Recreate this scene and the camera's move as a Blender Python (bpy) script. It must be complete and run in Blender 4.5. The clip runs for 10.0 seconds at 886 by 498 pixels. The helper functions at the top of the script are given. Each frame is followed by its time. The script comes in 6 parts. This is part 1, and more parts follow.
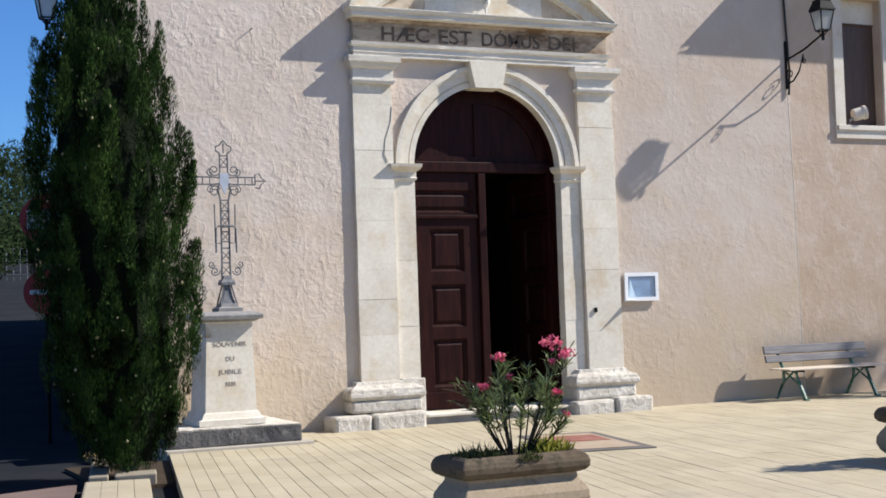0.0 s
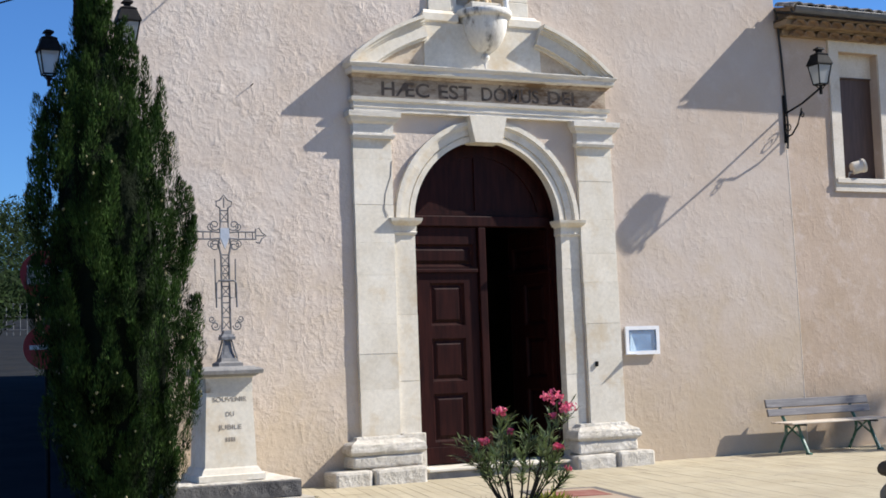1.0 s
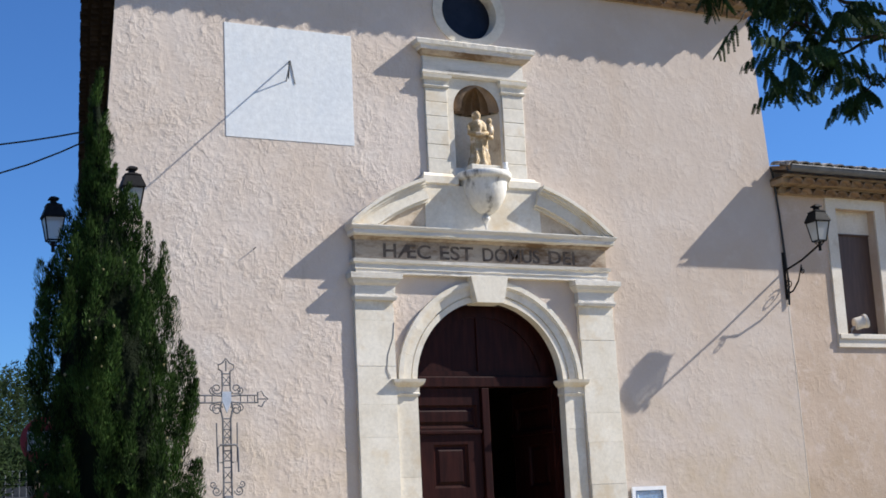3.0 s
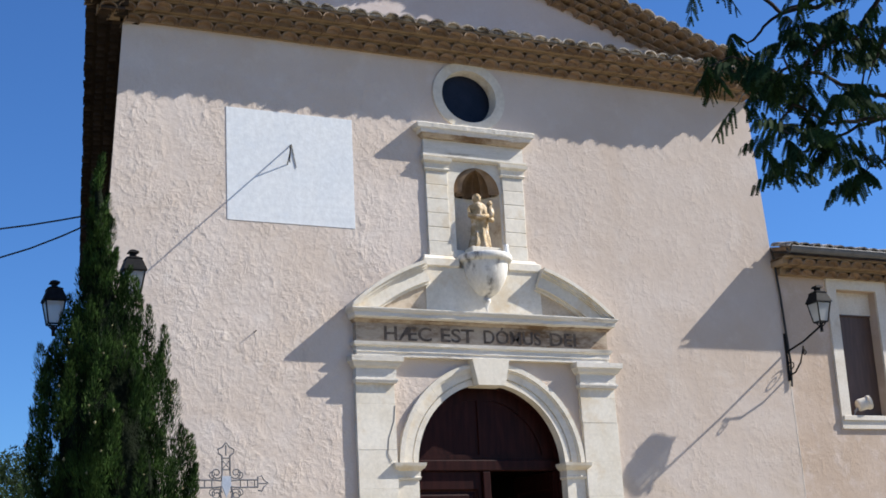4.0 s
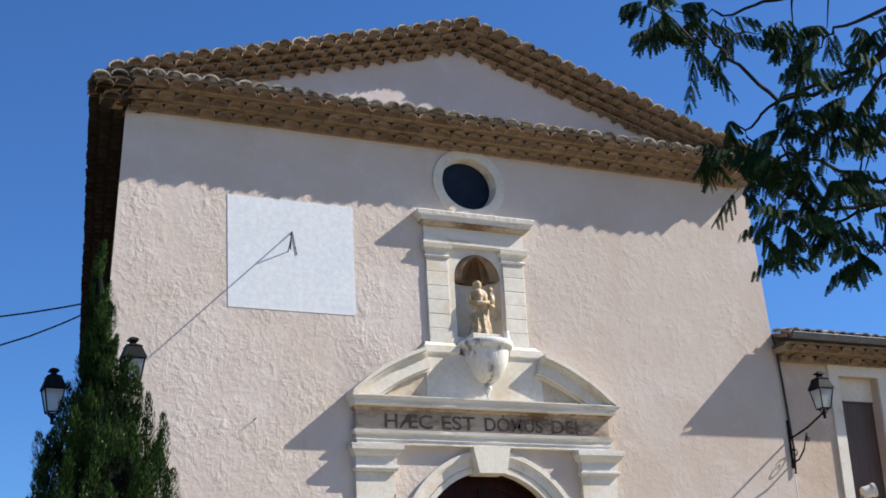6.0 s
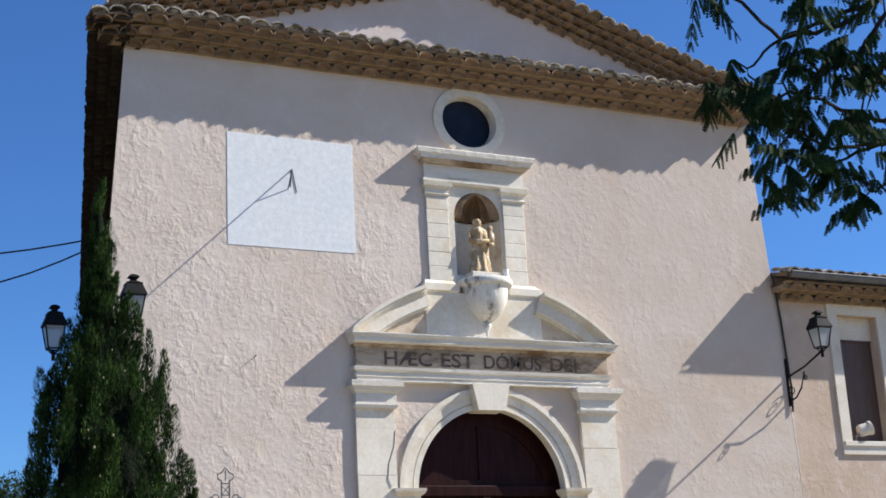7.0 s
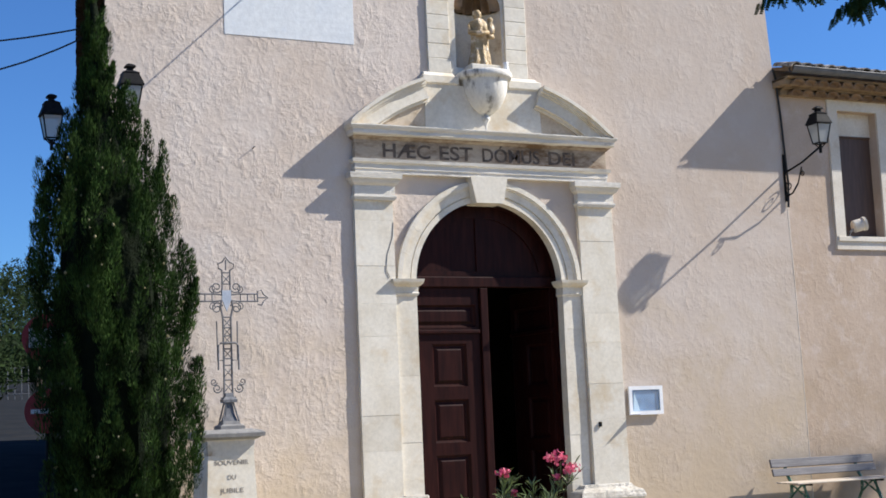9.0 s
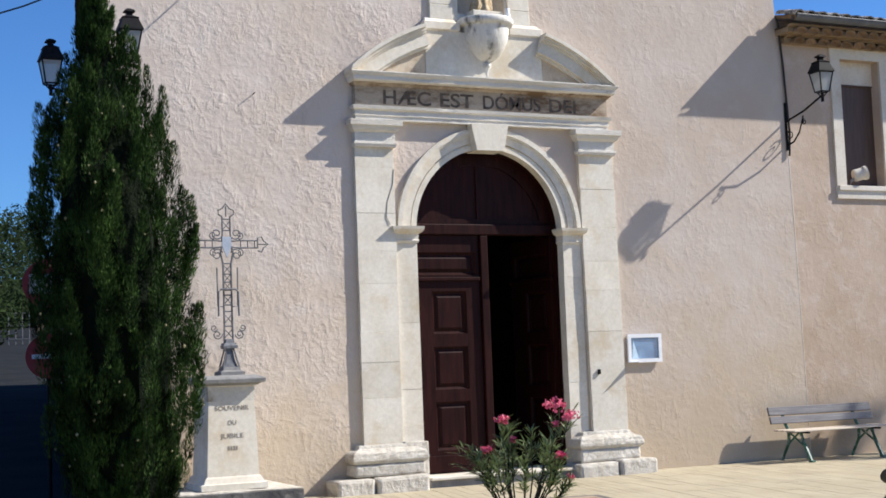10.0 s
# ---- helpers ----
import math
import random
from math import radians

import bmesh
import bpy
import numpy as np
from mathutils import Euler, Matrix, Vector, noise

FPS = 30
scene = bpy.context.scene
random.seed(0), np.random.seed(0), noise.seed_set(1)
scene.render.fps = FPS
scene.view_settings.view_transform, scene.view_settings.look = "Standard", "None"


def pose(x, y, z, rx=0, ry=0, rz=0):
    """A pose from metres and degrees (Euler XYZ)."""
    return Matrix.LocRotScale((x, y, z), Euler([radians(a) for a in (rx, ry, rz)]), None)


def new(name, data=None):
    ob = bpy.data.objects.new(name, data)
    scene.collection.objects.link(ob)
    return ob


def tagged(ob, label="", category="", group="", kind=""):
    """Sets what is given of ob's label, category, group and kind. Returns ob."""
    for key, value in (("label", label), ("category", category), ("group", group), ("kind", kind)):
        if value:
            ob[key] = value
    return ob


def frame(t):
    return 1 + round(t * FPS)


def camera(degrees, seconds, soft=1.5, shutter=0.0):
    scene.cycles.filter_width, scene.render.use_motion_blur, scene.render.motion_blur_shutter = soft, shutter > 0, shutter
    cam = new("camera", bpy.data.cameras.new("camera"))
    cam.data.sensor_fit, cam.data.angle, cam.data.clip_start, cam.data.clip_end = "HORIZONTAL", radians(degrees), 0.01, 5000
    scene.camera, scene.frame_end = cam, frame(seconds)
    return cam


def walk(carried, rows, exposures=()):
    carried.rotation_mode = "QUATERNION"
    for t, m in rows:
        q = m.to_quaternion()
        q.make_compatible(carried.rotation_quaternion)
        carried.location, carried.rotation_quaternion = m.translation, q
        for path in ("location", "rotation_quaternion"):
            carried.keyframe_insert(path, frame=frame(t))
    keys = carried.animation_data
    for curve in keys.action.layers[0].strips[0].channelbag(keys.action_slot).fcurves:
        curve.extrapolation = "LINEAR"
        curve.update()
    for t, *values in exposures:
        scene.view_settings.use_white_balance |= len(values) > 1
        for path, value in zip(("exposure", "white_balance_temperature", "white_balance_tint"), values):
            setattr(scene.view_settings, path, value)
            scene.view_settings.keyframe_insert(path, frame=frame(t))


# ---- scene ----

# ---------------------------------------------------------------- camera
cam = camera(35.25, 10.0, soft=1.7)
EYE = (-9.03, -17.40, 1.55)
TURNS = [  # seconds, yaw, pitch, roll
    (0.0, -25.64, 2.38, -1.87), (0.5, -25.66, 3.24, -1.94), (1.0, -25.70, 4.60, -2.03), (1.5, -25.73, 6.23, -2.24),
    (2.0, -25.77, 7.86, -2.41), (2.5, -25.82, 9.50, -2.60), (2.7, -25.84, 10.18, -2.66), (3.8, -26.00, 13.88, -2.95),
    (4.0, -26.02, 14.57, -2.99), (4.5, -26.11, 16.23, -3.14), (5.0, -26.21, 17.80, -3.20), (5.2, -26.21, 18.21, -3.20),
    (6.3, -26.18, 17.99, -3.12), (6.5, -26.17, 17.45, -3.09), (7.0, -26.06, 15.59, -2.95), (7.5, -25.95, 13.53, -2.82),
    (8.0, -25.87, 11.40, -2.62), (8.5, -25.78, 9.22, -2.50), (9.0, -25.72, 7.10, -2.41), (9.5, -25.65, 5.59, -2.30),
    (10.0, -25.63, 4.94, -2.15)]
walk(cam, [(t, pose(*EYE, 90 + p, 0, y) @ pose(0, 0, 0, 0, 0, r)) for t, y, p, r in TURNS])

# ---------------------------------------------------------------- sky and sun
SUN_WAY = Vector((-3.0, 1.0, -2.5)).normalized()
world = bpy.data.worlds.new("world")
scene.world = world
world.use_nodes = True
wn = world.node_tree.nodes
sky = wn.new("ShaderNodeTexSky")
sky.sky_type = 'NISHITA'
sky.sun_disc = False
sky.sun_elevation = radians(38.3)
sky.sun_rotation = radians(108.4)
sky.altitude = 300
sky.air_density = 1.0
sky.dust_density = 0.35
sky.ozone_density = 2.0
deep = wn.new("ShaderNodeMix")
deep.data_type, deep.blend_type = 'RGBA', 'MULTIPLY'
deep.inputs[0].default_value = 1.0
deep.inputs[7].default_value = (0.53, 0.95, 1.55, 1.0)
world.node_tree.links.new(sky.outputs[0], deep.inputs[6])
world.node_tree.links.new(deep.outputs[2], wn["Background"].inputs[0])
wn["Background"].inputs[1].default_value = 0.060
sun = new("sun", bpy.data.lights.new("sun", 'SUN'))
sun.data.energy = 5.0
sun.data.angle = radians(0.53)
sun.data.color = (1.0, 0.955, 0.89)
sun.matrix_world = Matrix.Translation((20, -10, 20)) @ SUN_WAY.to_track_quat("-Z", "Y").to_matrix().to_4x4()
scene.view_settings.exposure = 0.68


# ---------------------------------------------------------------- materials
def rgb(c):
    return (c[0], c[1], c[2], 1.0)


def material(name, a, b, rough=0.7, scale=3.0, fine=40.0, bump=0.3, depth=0.01, metal=0.0, stain=None, stain_scale=0.7,
             piece=0.0, spec=0.5, stretch=(1, 1, 1), coat=0.0, translucent=0.0, island=0.0, stain_from=0.55):
    """A surface with colour varying from a to b at two scales, an optional stain colour and fine relief."""
    m = bpy.data.materials.new(name)
    m.use_nodes = True
    nt = m.node_tree
    n, l = nt.nodes, nt.links
    bs = n["Principled BSDF"]
    geo = n.new("ShaderNodeNewGeometry")
    mp = n.new("ShaderNodeMapping")
    mp.inputs["Scale"].default_value = stretch
    l.new(geo.outputs["Position"], mp.inputs["Vector"])

    def tex(s, detail=4.0, r=0.55):
        t = n.new("ShaderNodeTexNoise")
        t.inputs["Scale"].default_value = s
        t.inputs["Detail"].default_value = detail
        t.inputs["Roughness"].default_value = r
        l.new(mp.outputs[0], t.inputs["Vector"])
        return t

    def ramp(src, lo, hi, c0=(0, 0, 0), c1=(1, 1, 1)):
        r = n.new("ShaderNodeValToRGB")
        r.color_ramp.elements[0].position, r.color_ramp.elements[1].position = lo, hi
        r.color_ramp.elements[0].color, r.color_ramp.elements[1].color = rgb(c0), rgb(c1)
        l.new(src, r.inputs[0])
        return r

    def mix(f, c0, c1, kind='MIX'):
        x = n.new("ShaderNodeMix")
        x.data_type, x.blend_type = 'RGBA', kind
        for sock, v in ((x.inputs[0], f), (x.inputs[6], c0), (x.inputs[7], c1)):
            if isinstance(v, (int, float)):
                sock.default_value = v
            elif isinstance(v, tuple):
                sock.default_value = rgb(v)
            else:
                l.new(v, sock)
        return x.outputs[2]

    big, small = tex(scale), tex(fine, 5.0, 0.65)
    col = mix(ramp(big.outputs[0], 0.35, 0.65).outputs[0], tuple(a), tuple(b))
    shade = ramp(small.outputs[0], 0.3, 0.7, (0.82, 0.82, 0.82), (1.12, 1.12, 1.12)).outputs[0]
    col = mix(0.6, col, shade, 'MULTIPLY')
    if stain:
        st = tex(stain_scale, 6.0, 0.7)
        col = mix(ramp(st.outputs[0], stain_from, stain_from + 0.17).outputs[0], col, tuple(stain))
    if piece or island:
        if piece:
            rnd = n.new("ShaderNodeObjectInfo").outputs["Random"]
        else:
            rnd = geo.outputs["Random Per Island"]
        k = piece or island
        col = mix(1.0, col, ramp(rnd, 0.0, 1.0, (1 - k,) * 3, (1 + k * 0.6,) * 3).outputs[0], 'MULTIPLY')
    l.new(col, bs.inputs["Base Color"])
    rr = ramp(small.outputs[0], 0.3, 0.7, (max(rough - 0.1, 0.02),) * 3, (min(rough + 0.1, 1),) * 3)
    l.new(rr.outputs[0], bs.inputs["Roughness"])
    bs.inputs["Metallic"].default_value = metal
    bs.inputs["Specular IOR Level"].default_value = spec
    bs.inputs["Coat Weight"].default_value = coat
    if bump:
        bp = n.new("ShaderNodeBump")
        bp.inputs["Strength"].default_value = bump
        bp.inputs["Distance"].default_value = depth
        l.new(small.outputs[0], bp.inputs["Height"])
        l.new(bp.outputs[0], bs.inputs["Normal"])
    if translucent:
        tr = n.new("ShaderNodeBsdfTranslucent")
        l.new(col, tr.inputs[0])
        ms = n.new("ShaderNodeMixShader")
        ms.inputs[0].default_value = translucent
        l.new(bs.outputs[0], ms.inputs[1])
        l.new(tr.outputs[0], ms.inputs[2])
        l.new(ms.outputs[0], n["Material Output"].inputs[0])
    return m


def roughcast(name, a, b, c, relief=1.0, grime=(0.30, 0.25, 0.20), damp=None, tone_by_x=False):
    """Thrown lime plaster: trowel strokes and lumps, patches of tone, a few darker stains."""
    m = bpy.data.materials.new(name)
    m.use_nodes = True
    nt = m.node_tree
    n, l = nt.nodes, nt.links
    bs = n["Principled BSDF"]
    geo = n.new("ShaderNodeNewGeometry")

    def noise_at(s, detail, r, rot=(0, 0, 0), sc=(1, 1, 1), dist=0.0):
        mp = n.new("ShaderNodeMapping")
        mp.inputs["Rotation"].default_value = [radians(v) for v in rot]
        mp.inputs["Scale"].default_value = sc
        l.new(geo.outputs["Position"], mp.inputs["Vector"])
        t = n.new("ShaderNodeTexNoise")
        t.inputs["Scale"].default_value = s
        t.inputs["Detail"].default_value = detail
        t.inputs["Roughness"].default_value = r
        t.inputs["Distortion"].default_value = dist
        l.new(mp.outputs[0], t.inputs["Vector"])
        return t.outputs[0]

    def ramp(src, lo, hi, c0, c1):
        r = n.new("ShaderNodeValToRGB")
        r.color_ramp.elements[0].position, r.color_ramp.elements[1].position = lo, hi
        r.color_ramp.elements[0].color, r.color_ramp.elements[1].color = rgb(c0), rgb(c1)
        l.new(src, r.inputs[0])
        return r.outputs[0]

    def mix(f, c0, c1, kind='MIX'):
        x = n.new("ShaderNodeMix")
        x.data_type, x.blend_type = 'RGBA', kind
        for sock, v in ((x.inputs[0], f), (x.inputs[6], c0), (x.inputs[7], c1)):
            if isinstance(v, (int, float)):
                sock.default_value = v
            elif isinstance(v, tuple):
                sock.default_value = rgb(v)
            else:
                l.new(v, sock)
        return x.outputs[2]

    def calc(op, x, y):
        k = n.new("ShaderNodeMath")
        k.operation = op
        for s, v in zip(k.inputs, (x, y)):
            if isinstance(v, (int, float)):
                s.default_value = v
            else:
                l.new(v, s)
        return k.outputs[0]

    patches = noise_at(0.55, 5, 0.6, dist=0.6)
    blot = noise_at(2.6, 5, 0.65)
    strokes = noise_at(6.0, 5, 0.6, rot=(0, 50, 0), sc=(1.2, 1, 0.85), dist=0.9)
    lumps = noise_at(10.5, 5, 0.62, rot=(0, 35, 0), sc=(0.9, 1, 1.15), dist=0.15)
    grain = noise_at(70.0, 3, 0.6)
    col = mix(ramp(patches, 0.36, 0.62, (0, 0, 0), (1, 1, 1)), a, b)
    col = mix(ramp(blot, 0.52, 0.75, (0, 0, 0), (0.75, 0.75, 0.75)), col, c)
    streak = noise_at(1.3, 6, 0.7, sc=(1.6, 1, 0.28))
    col = mix(ramp(streak, 0.62, 0.8, (0, 0, 0), (0.35, 0.35, 0.35)), col, grime)
    if damp:     # old ochre limewash and rising-damp marks with a ragged upper edge
        xyz = n.new("ShaderNodeSeparateXYZ")
        l.new(geo.outputs["Position"], xyz.inputs[0])
        edge = calc('ADD', calc('MULTIPLY', xyz.outputs[2], -0.19), calc('MULTIPLY', noise_at(0.9, 6, 0.68, dist=0.5), 1.5))
        col = mix(ramp(edge, 0.18, 0.72, (0, 0, 0), (0.8, 0.8, 0.8)), col, damp)
    col = mix(0.5, col, ramp(grain, 0.3, 0.7, (0.85,) * 3, (1.1,) * 3), 'MULTIPLY')
    if tone_by_x:    # colour goes darker towards +x, the change broken up by noise
        where = n.new("ShaderNodeSeparateXYZ")
        l.new(geo.outputs["Position"], where.inputs[0])
        rightward = calc('ADD', calc('MULTIPLY', where.outputs[0], 0.16), calc('MULTIPLY', noise_at(0.8, 4, 0.6), 0.5))
        col = mix(1.0, col, ramp(rightward, 0.0, 0.55, (1.0, 1.0, 1.0), (0.875, 0.865, 0.855)), 'MULTIPLY')
    l.new(col, bs.inputs["Base Color"])
    bs.inputs["Roughness"].default_value = 0.93
    bs.inputs["Specular IOR Level"].default_value = 0.2
    h = calc('ADD', calc('MULTIPLY', ramp(strokes, 0.45, 0.72, (0,) * 3, (1,) * 3), 0.32), calc('MULTIPLY', lumps, 0.95))
    h = calc('ADD', h, calc('MULTIPLY', grain, 0.12))
    pos = n.new("ShaderNodeSeparateXYZ")       # the older coat on the road side is the rougher one
    l.new(geo.outputs["Position"], pos.inputs[0])
    span = n.new("ShaderNodeMapRange")
    for k, val in ((1, 3.5), (2, -1.5), (3, 0.50), (4, 1.0)):
        span.inputs[k].default_value = val
    l.new(pos.outputs[0], span.inputs[0])
    h = calc('MULTIPLY', h, span.outputs[0])
    thick = noise_at(1.5, 4, 0.6, dist=0.4)       # thrown on unevenly: smoother and rougher patches
    h = calc('MULTIPLY', h, ramp(thick, 0.36, 0.66, (0.45,) * 3, (1.25,) * 3))
    bp = n.new("ShaderNodeBump")
    bp.inputs["Strength"].default_value = 0.8
    bp.inputs["Distance"].default_value = 0.024 * relief
    l.new(h, bp.inputs["Height"])
    l.new(bp.outputs[0], bs.inputs["Normal"])
    return m


def glass(name, tint=(0.9, 0.95, 0.95), rough=0.05, alpha=0.25):
    m = bpy.data.materials.new(name)
    m.use_nodes = True
    n, l = m.node_tree.nodes, m.node_tree.links
    tr = n.new("ShaderNodeBsdfTransparent")
    tr.inputs[0].default_value = rgb(tint)
    ms = n.new("ShaderNodeMixShader")
    ms.inputs[0].default_value = alpha
    n["Principled BSDF"].inputs["Base Color"].default_value = rgb((0.75, 0.78, 0.78))
    n["Principled BSDF"].inputs["Roughness"].default_value = rough
    l.new(tr.outputs[0], ms.inputs[1])
    l.new(n["Principled BSDF"].outputs[0], ms.inputs[2])
    l.new(ms.outputs[0], n["Material Output"].inputs[0])
    return m


PLASTER = roughcast("pink_roughcast", (0.62, 0.54, 0.475), (0.58, 0.485, 0.405), (0.665, 0.595, 0.53), 0.76, damp=(0.53, 0.425, 0.30), tone_by_x=True)
PLASTER_HOUSE = roughcast("ochre_roughcast", (0.52, 0.415, 0.335), (0.46, 0.355, 0.27), (0.60, 0.51, 0.45), 0.7, damp=(0.40, 0.30, 0.205))
PLASTER_SMOOTH = roughcast("smooth_plaster", (0.58, 0.50, 0.465), (0.54, 0.455, 0.405), (0.61, 0.545, 0.51), 0.25)
SHADED_WALL = roughcast("shade_dark_render", (0.085, 0.058, 0.046), (0.065, 0.045, 0.036), (0.11, 0.08, 0.062), 0.8, (0.03, 0.025, 0.02))
DIAL = material("white_limewash", (0.66, 0.69, 0.71), (0.70, 0.72, 0.725), 0.85, 1.5, 12, 0.4, 0.008, stain=(0.61, 0.65, 0.69), stain_scale=1.6, spec=0.2)
STONE = material("pale_limestone", (0.63, 0.575, 0.475), (0.71, 0.665, 0.575), 0.8, 2.2, 18, 0.28, 0.008, stain=(0.57, 0.47, 0.33), stain_scale=1.5, piece=0.09, spec=0.25, stain_from=0.52)
STREAKED = material("brown_streaked_limestone", (0.63, 0.585, 0.50), (0.72, 0.68, 0.61), 0.85, 2.4, 22, 0.5, 0.012, stain=(0.22, 0.165, 0.11), stain_scale=2.6, spec=0.2, stretch=(0.5, 1.4, 3.2), stain_from=0.58)
STONE_OLD = material("worn_limestone", (0.49, 0.45, 0.38), (0.61, 0.57, 0.50), 0.9, 5.0, 14, 1.0, 0.03, stain=(0.33, 0.28, 0.22), stain_scale=3.2, spec=0.2, stain_from=0.54)
STONE_DIRTY = material("weathered_limestone", (0.62, 0.57, 0.48), (0.68, 0.64, 0.56), 0.85, 2.5, 26, 0.6, 0.01, stain=(0.33, 0.25, 0.16), stain_scale=2.2, spec=0.2)
STONE_GREY = material("grey_stone", (0.20, 0.195, 0.19), (0.28, 0.27, 0.255), 0.85, 4, 30, 0.6, 0.01, stain=(0.16, 0.16, 0.16), stain_scale=5, spec=0.25)
SLAB_DARK = material("blackened_stone", (0.07, 0.068, 0.07), (0.13, 0.125, 0.12), 0.9, 5, 24, 0.9, 0.02, stain=(0.30, 0.28, 0.25), stain_scale=4, spec=0.2, stain_from=0.6)
STAINED = material("soot_streaked_limestone", (0.66, 0.63, 0.57), (0.72, 0.70, 0.65), 0.9, 5.0, 22, 0.8, 0.015, stain=(0.10, 0.09, 0.08), stain_scale=4.2, spec=0.2, stretch=(1.3, 1.0, 0.5), stain_from=0.545)
# brown of old stains, deepened further to paint the shadow below the cornices
FRIEZE = material("stained_and_shaded_stone", (0.44, 0.36, 0.27), (0.54, 0.46, 0.37), 0.9, 2.0, 26, 0.5, 0.008, stain=(0.17, 0.11, 0.065), stain_scale=2.0, spec=0.15, stretch=(0.6, 1, 1.6), stain_from=0.42)
TYMPANUM = material("brownish_stone_panel", (0.46, 0.37, 0.27), (0.56, 0.47, 0.36), 0.9, 2.5, 26, 0.4, 0.008, stain=(0.26, 0.18, 0.11), stain_scale=3, spec=0.15)
# shell colour includes the niche's shade as well as its brown stain
SHELL = material("niche_stone_shaded", (0.18, 0.115, 0.065), (0.30, 0.205, 0.125), 0.85, 4, 30, 0.5, 0.008, spec=0.2)
GOLD = material("gilt_paint", (0.36, 0.25, 0.12), (0.50, 0.38, 0.23), 0.5, 9, 34, 1.0, 0.02, metal=0.12, stain=(0.72, 0.64, 0.55), stain_scale=9, stain_from=0.53)
DOOR = material("dark_varnished_wood", (0.013, 0.0028, 0.0024), (0.027, 0.0066, 0.0050), 0.45, 3, 60, 0.15, 0.003, stretch=(6, 6, 0.6), spec=0.10)
TILE = material("clay_roof_tile", (0.225, 0.148, 0.092), (0.305, 0.215, 0.14), 0.9, 4, 30, 0.5, 0.01, stain=(0.22, 0.15, 0.10), stain_scale=5, piece=0.28, spec=0.2)
# TILE and MORTAR again, darkened to carry the side eave's shade
TILE_ROAD = material("shade_dark_tile", (0.050, 0.036, 0.027), (0.085, 0.062, 0.046), 0.95, 4, 30, 0.5, 0.01, stain=(0.035, 0.030, 0.024), stain_scale=5, piece=0.28, spec=0.1)
MORTAR_ROAD = material("shade_dark_mortar", (0.065, 0.048, 0.034), (0.050, 0.037, 0.027), 0.95, 5, 40, 0.6, 0.012, spec=0.1)
TILE_TOP = material("lichened_roof_tile", (0.36, 0.30, 0.24), (0.55, 0.51, 0.44), 0.9, 6, 30, 0.6, 0.01, stain=(0.07, 0.062, 0.055), stain_scale=8, piece=0.5, spec=0.2, stain_from=0.44)
MORTAR = material("genoise_mortar", (0.33, 0.24, 0.15), (0.27, 0.195, 0.12), 0.95, 5, 40, 0.6, 0.012, stain=(0.30, 0.20, 0.12), stain_scale=3, spec=0.2)
IRON = material("black_painted_iron", (0.007, 0.007, 0.008), (0.012, 0.012, 0.013), 0.7, 20, 90, 0.2, 0.002, spec=0.12)
IRON_GREY = material("grey_wrought_iron", (0.10, 0.105, 0.115), (0.19, 0.19, 0.20), 0.6, 20, 90, 0.3, 0.002, metal=0.2, spec=0.35)
IRON_GREEN = material("green_painted_iron", (0.02, 0.09, 0.06), (0.05, 0.15, 0.10), 0.5, 20, 80, 0.3, 0.002, stain=(0.45, 0.50, 0.45), stain_scale=9, spec=0.5)
ENAMEL = material("silvery_enamel", (0.42, 0.46, 0.52), (0.50, 0.53, 0.58), 0.45, 20, 80, 0.1, 0.001, metal=0.3)
FROST = glass("frosted_lantern_glass", (0.55, 0.57, 0.56), 0.35, 0.4)
PANE = glass("clear_pane", (0.80, 0.9, 0.98), 0.04, 0.12)
OCULUS_GLASS = material("dark_leaded_glass", (0.008, 0.010, 0.018), (0.014, 0.017, 0.028), 0.35, 4, 18, 0.4, 0.01, spec=0.15)
WHITE_PAINT = material("white_painted_metal", (0.74, 0.75, 0.77), (0.80, 0.80, 0.80), 0.5, 8, 60, 0.15, 0.002)
POSTER = material("blue_notice_paper", (0.09, 0.16, 0.27), (0.20, 0.30, 0.44), 0.7, 5, 20, 0.0, 0.001)
PAPER = material("white_paper", (0.78, 0.78, 0.76), (0.82, 0.82, 0.80), 0.8, 5, 20, 0.0, 0.001)
BENCH_WOOD = material("weathered_grey_wood", (0.10, 0.096, 0.10), (0.17, 0.162, 0.165), 0.75, 3, 40, 0.5, 0.004, stretch=(0.5, 6, 6), stain=(0.26, 0.245, 0.24), stain_scale=6)
SEAT_WOOD = material("pale_worn_wood", (0.52, 0.43, 0.33), (0.60, 0.52, 0.42), 0.7, 3, 40, 0.4, 0.004, stretch=(0.5, 6, 6))
SHUTTER = material("brown_shutter", (0.07, 0.042, 0.032), (0.10, 0.06, 0.045), 0.6, 4, 50, 0.3, 0.004, stretch=(5, 5, 0.6))
HOUSE_TRIM = material("cream_window_stone", (0.62, 0.56, 0.47), (0.68, 0.63, 0.55), 0.85, 2, 30, 0.4, 0.006, stain=(0.50, 0.42, 0.32), stain_scale=1.5, spec=0.2)
ZINC_DARK = material("dull_grey_zinc", (0.11, 0.115, 0.12), (0.17, 0.17, 0.175), 0.6, 5, 40, 0.2, 0.002, metal=0.3, spec=0.3)
ZINC = material("grey_zinc", (0.30, 0.31, 0.33), (0.40, 0.41, 0.43), 0.5, 5, 40, 0.2, 0.002, metal=0.5)
PAVER = material("buff_concrete_paver", (0.40, 0.342, 0.235), (0.445, 0.388, 0.275), 0.9, 1.2, 45, 0.4, 0.004, stain=(0.35, 0.30, 0.225), stain_scale=0.8, piece=0.07, spec=0.2)
